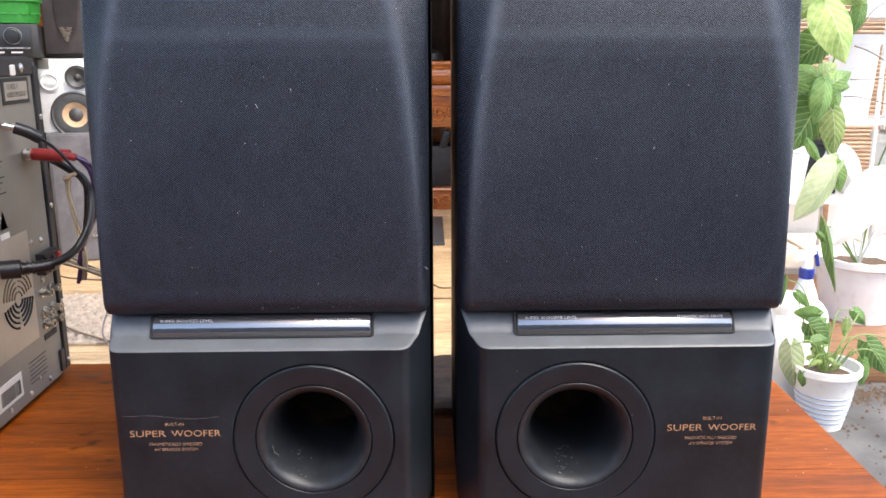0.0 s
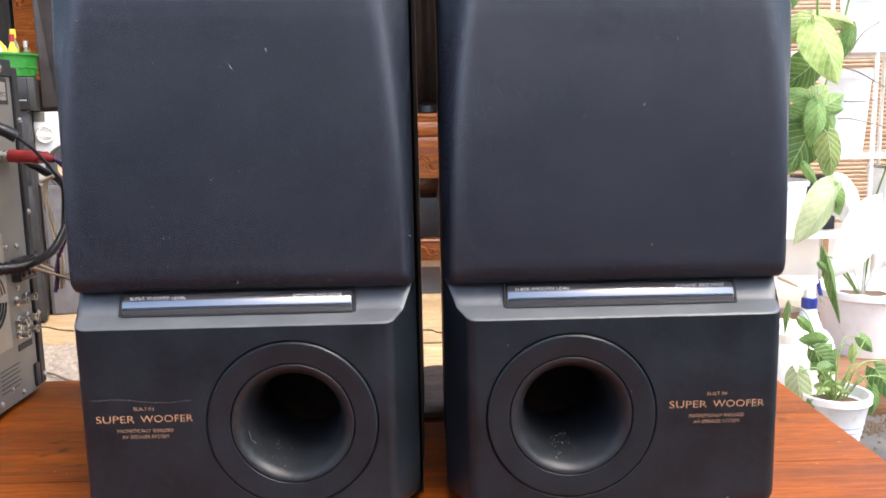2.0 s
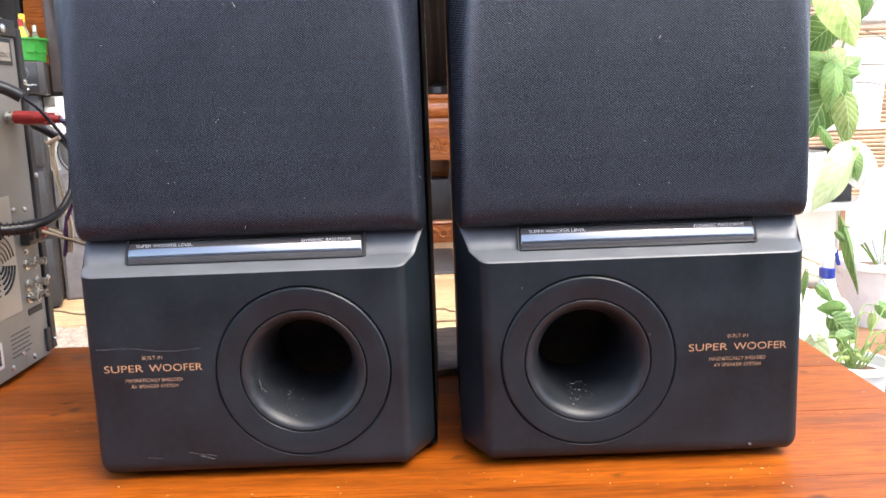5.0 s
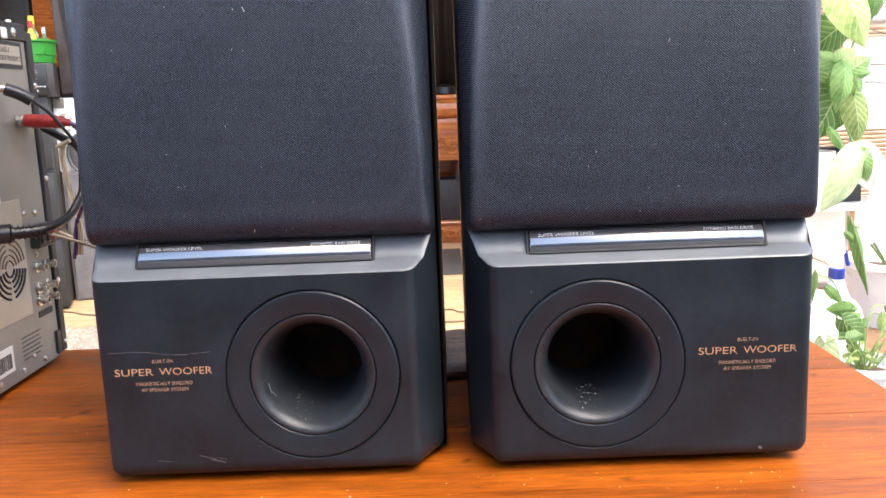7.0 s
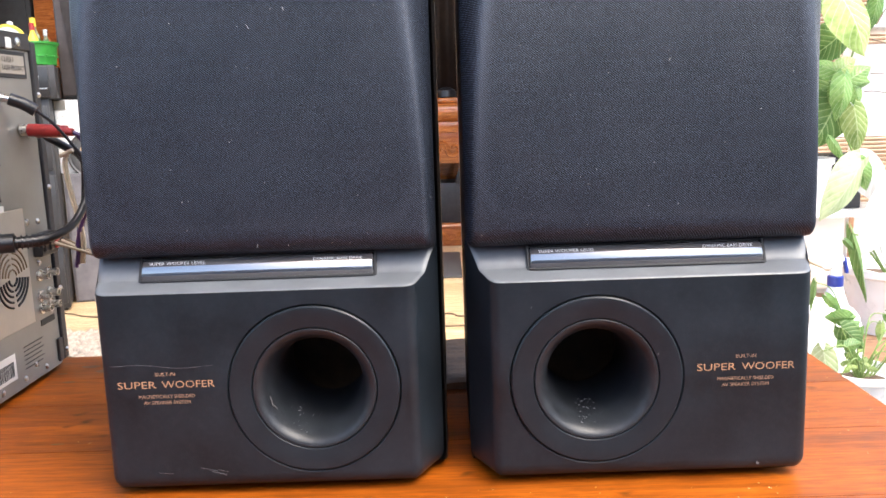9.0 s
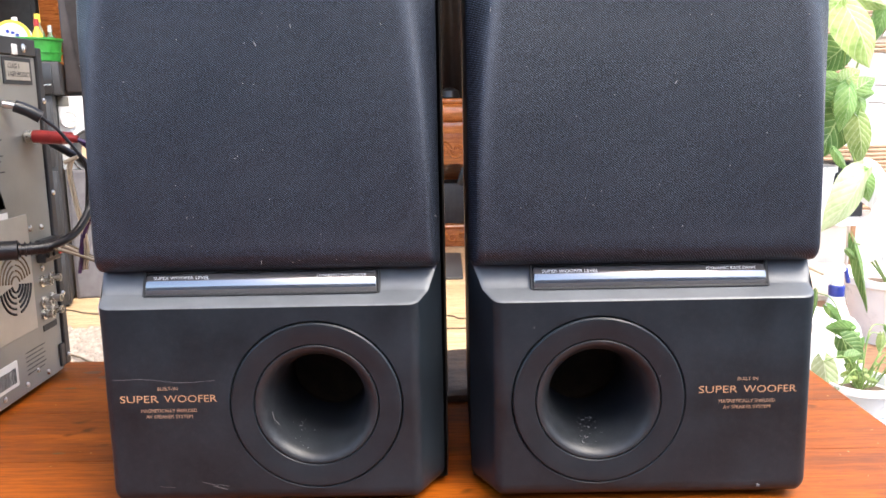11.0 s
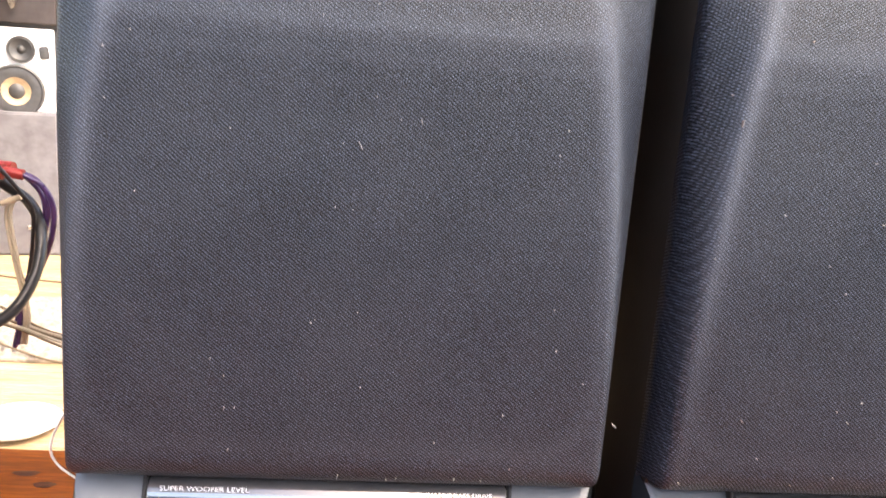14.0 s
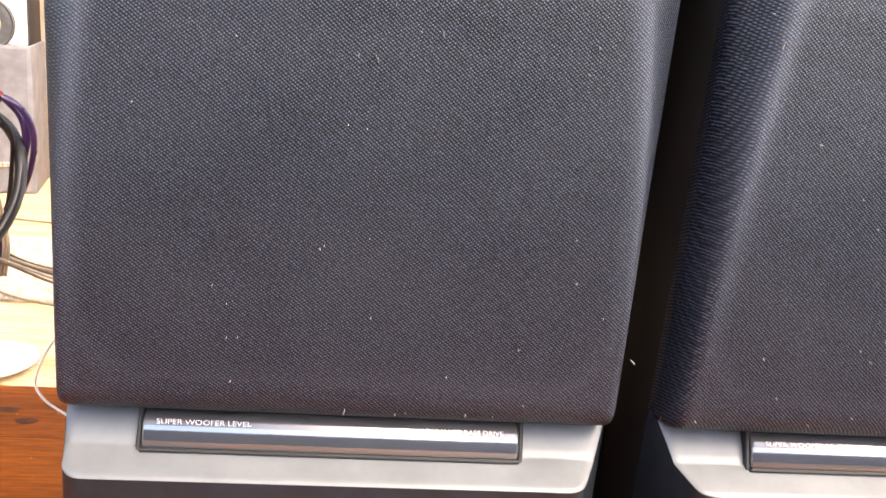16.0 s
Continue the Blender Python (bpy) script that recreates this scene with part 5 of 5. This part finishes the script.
# trailing vine in front of the rack
hang = thing("hanging_plant", pose(0.80, 1.70, 0.62), "trailing variegated pothos with large pale green leaves", "plant")
part("pot_shell", moved(lathe([(0.0001, 0), (0.06, 0), (0.085, 0.12), (0.09, 0.13), (0.08, 0.13), (0.075, 0.11), (0.0001, 0.10)], 32), pose(0, 0.05, 0.0)), M_WHITE, hang)
for pts in ([(0.80, 1.75, 0.72), (0.76, 1.66, 0.66), (0.775, 1.67, 0.45), (0.778, 1.68, 0.25), (0.815, 1.67, 0.14)],
            [(0.82, 1.75, 0.72), (0.86, 1.70, 0.62), (0.84, 1.70, 0.46), (0.81, 1.70, 0.34)],
            [(0.79, 1.75, 0.72), (0.72, 1.70, 0.60), (0.73, 1.70, 0.40), (0.75, 1.70, 0.22)]):
    stem(hang, pts, 0.003)
for kind, mt, x, y, z, tx, tz, w, lean in (
        (0, M_LEAF, 0.752, 1.630, 0.453, 0.802, 0.342, 0.090, -12), (0, M_LEAF, 0.758, 1.660, 0.471, 0.712, 0.421, 0.050, 0), (1, M_LEAF, 0.777, 1.670, 0.473, 0.869, 0.456, 0.033, 0),
        (1, M_LEAFDK, 0.857, 1.700, 0.456, 0.848, 0.387, 0.034, 0), (0, M_LEAFDK, 0.787, 1.690, 0.389, 0.725, 0.333, 0.078, 0), (0, M_LEAFMID, 0.772, 1.660, 0.312, 0.712, 0.344, 0.040, 15),
        (0, M_LEAF, 0.764, 1.650, 0.316, 0.813, 0.346, 0.038, 20), (1, M_LEAFMID, 0.787, 1.660, 0.296, 0.843, 0.335, 0.040, 10), (1, M_LEAFMID, 0.792, 1.670, 0.292, 0.843, 0.289, 0.034, 0)):
    leaf_to(hang, kind, mt, x, y, z, tx, tz, w, lean, rnd.uniform(-18, 18))
for kind, mt, x, y, z, tx, tz, w, lean in (
        (1, M_LEAFMID, 0.772, 1.640, 0.308, 0.767, 0.221, 0.046, -8), (1, M_LEAFMID, 0.770, 1.650, 0.303, 0.760, 0.249, 0.038, 0), (1, M_LEAFMID, 0.803, 1.670, 0.289, 0.826, 0.243, 0.034, 0),
        (2, M_LEAFDK, 0.779, 1.680, 0.262, 0.729, 0.166, 0.096, -5), (0, M_LEAFDK, 0.779, 1.690, 0.289, 0.725, 0.258, 0.062, 0), (0, M_LEAF, 0.801, 1.660, 0.248, 0.821, 0.156, 0.054, 0),
        (3, M_LEAFDK, 0.762, 1.670, 0.187, 0.800, 0.139, 0.023, 0), (0, M_LEAFPALE, 0.813, 1.640, 0.143, 0.742, 0.027, 0.080, -8), (1, M_LEAFMID, 0.811, 1.650, 0.144, 0.836, 0.080, 0.039, 0),
        (0, M_LEAF, 0.70, 1.70, 0.40, 0.68, 0.31, 0.08, 0), (0, M_LEAFDK, 0.72, 1.69, 0.56, 0.70, 0.46, 0.08, 0)):
    leaf_to(hang, kind, mt, x, y, z, tx, tz, w, lean, rnd.uniform(-18, 18))
for pts in ([(0.83, 1.66, 0.372), (0.87, 1.68, 0.362), (0.93, 1.70, 0.335)], [(0.83, 1.66, 0.308), (0.87, 1.68, 0.307), (0.92, 1.70, 0.310)], [(0.82, 1.66, 0.275), (0.86, 1.68, 0.273), (0.94, 1.70, 0.255)], [(0.85, 1.69, 0.40), (0.88, 1.70, 0.44), (0.93, 1.71, 0.47)]):
    stem(hang, pts, 0.0014, M_BROWNWIRE)
part("hanger", moved(tube([(0.80, 1.75, 0.75), (0.80, 1.75, 1.2), (0.80, 1.75, 1.935)], 0.002, 6, 3), hang.matrix_world.inverted()), M_METAL, hang)
beam = new("eave_beam", finish(box(0.50, 0.86, 1.38, 1.82, 1.93, 1.999, 0.003), "eave_beam"))
beam.data.materials.append(M_BROWN)
tagged(beam, "brown wooden eave beam over the yard", "beam", kind="structure")

# spray bottle on a board
brd = thing("wooden_board", pose(0.98, 1.97, -0.404), "brown wooden board lying beside the pots", "board")
part("plank", box(-0.22, 0.50, -0.13, 0.14, 0, 0.05, 0.003), M_BROWN, brd)
part("plank", box(-0.22, 0.50, 0.143, 0.40, 0, 0.05, 0.003), M_BROWN, brd)
part("plank", box(-0.22, 0.50, 0.403, 0.67, 0, 0.05, 0.003), M_BROWN, brd)
sb = thing("spray_bottle", pose(0.893, 1.90, -0.354), "milky spray bottle with a blue collar and white trigger head", "bottle")
part("body", lathe([(0.0001, 0), (0.034, 0.002), (0.035, 0.01), (0.035, 0.11), (0.030, 0.15), (0.018, 0.182), (0.0145, 0.196)], 32), M_CLEAR, sb)
part("collar", lathe([(0.0165, 0.193), (0.0175, 0.195), (0.0175, 0.216), (0.014, 0.218)], 28), M_BLUEPL, sb, "blue screw collar")
head = part("head", merge(lathe([(0.013, 0.216), (0.012, 0.235), (0.010, 0.25)], 16), moved(box(-0.026, 0.020, -0.008, 0.008, 0.0, 0.018, 0.005), pose(0.002, 0, 0.243, 0, -28, 0)), moved(lathe([(0.004, 0), (0.0055, 0.004), (0.0055, 0.010), (0.0001, 0.0102)], 12), pose(-0.020, 0, 0.241, 0, -118, 0))), M_WHITE, sb, "white trigger head")
part("trigger", moved(box(0.0, 0.007, -0.006, 0.006, -0.038, 0.0, 0.002), pose(0.014, 0, 0.258, 0, -12, 0)), M_BLUEPL, sb, "blue trigger")
bag = lathe([(0.0001, 0), (0.075, 0.001), (0.088, 0.04), (0.086, 0.12), (0.076, 0.19), (0.060, 0.225), (0.035, 0.240), (0.0001, 0.236)], 40)
bmesh.ops.subdivide_edges(bag, edges=bag.edges[:], cuts=1, use_grid_fill=True)
for v in bag.verts:
    if v.co.z > 0.003:
        v.co += Vector((v.co.x, v.co.y, 0.02)).normalized() * (0.016 * noise.noise(v.co * 22) + 0.007 * noise.noise(v.co * 60))
bag_ob = new("plastic_bag", finish(bag, "plastic_bag", True, 40))
bag_ob.data.materials.append(M_WHITE)
bag_ob.matrix_world = pose(0.805, 1.775, -0.404)
tagged(bag_ob, "crumpled white plastic bag behind the small pot", "bag")

# stone step with loose slabs, dark post, ribbed cane screen behind
step = thing("stone_paving", pose(1.5, 2.80, -0.404), "pale beige loose stone slabs along the yard wall", "paving")
for k in range(7):
    for j in range(2):
        part("slab", moved(box(0.0, 0.26, 0, 0.27, 0, 0.03, 0.004, 1), pose(-0.62 + k * 0.275, j * 0.285, 0, 0, 0, rnd.uniform(-2, 2))), M_STONE, step)
tin = thing("dark_box", pose(1.225, 2.56, -0.074), "dark grey box standing on the wire rack", "box")
part("body", box(-0.055, 0.045, 0, 0.10, 0, 0.15, 0.004), M_CASE, tin)
part("lid", box(-0.058, 0.048, -0.003, 0.103, 0.151, 0.165, 0.003), M_CASE, tin)
scr = thing("cane_screen", pose(1.55, 3.30, -0.404), "brown ribbed cane screen leaning at the yard wall", "screen")
for k in range(60):
    part("cane", moved(tube([(-0.32, 0, 0), (0.0, 0.002, 0), (0.45, 0, 0)], 0.0078, 8, 2), pose(0, 0, 0.23 + k * 0.0158)), M_RIB, scr)
for px in (-0.30, 0.05, 0.42):
    part("rail", box(px, px + 0.02, 0.010, 0.024, 0.0, 1.19, 0.001, 1), M_BROWN, scr)
# dirt by the concrete
def grit():
    rnd = random.Random(12)
    verts, faces = [], []
    for i in range(2600):
        x, y = rnd.uniform(0.66, 1.6), rnd.uniform(1.2, 1.95)
        if i > 700:
            y = rnd.gauss(1.775, 0.03)
        r = rnd.choice((0.002, 0.003, 0.005))
        k = len(verts)
        verts += [(x - r, y - r, -0.4035), (x + r, y - r * 0.6, -0.4035), (x, y + r, -0.4035), (x, y, -0.4035 + r)]
        faces += [(k, k + 1, k + 3), (k + 1, k + 2, k + 3), (k + 2, k, k + 3)]
    me = bpy.data.meshes.new("grit")
    me.from_pydata(verts, [], faces)
    me.materials.append(M_SOIL)
    tagged(new("grit", me), "loose dirt and grit on the concrete", "dirt", kind="stuff")


grit()

# floor boards
for k in range(46):
    y0 = -0.9 + k * 0.1196
    part("board", box(-2.4, 0.62, y0 + 0.0008, y0 + 0.1188, -0.4034, -0.3995, 0.0006, 1), M_FLOOR, floor, smooth=False)
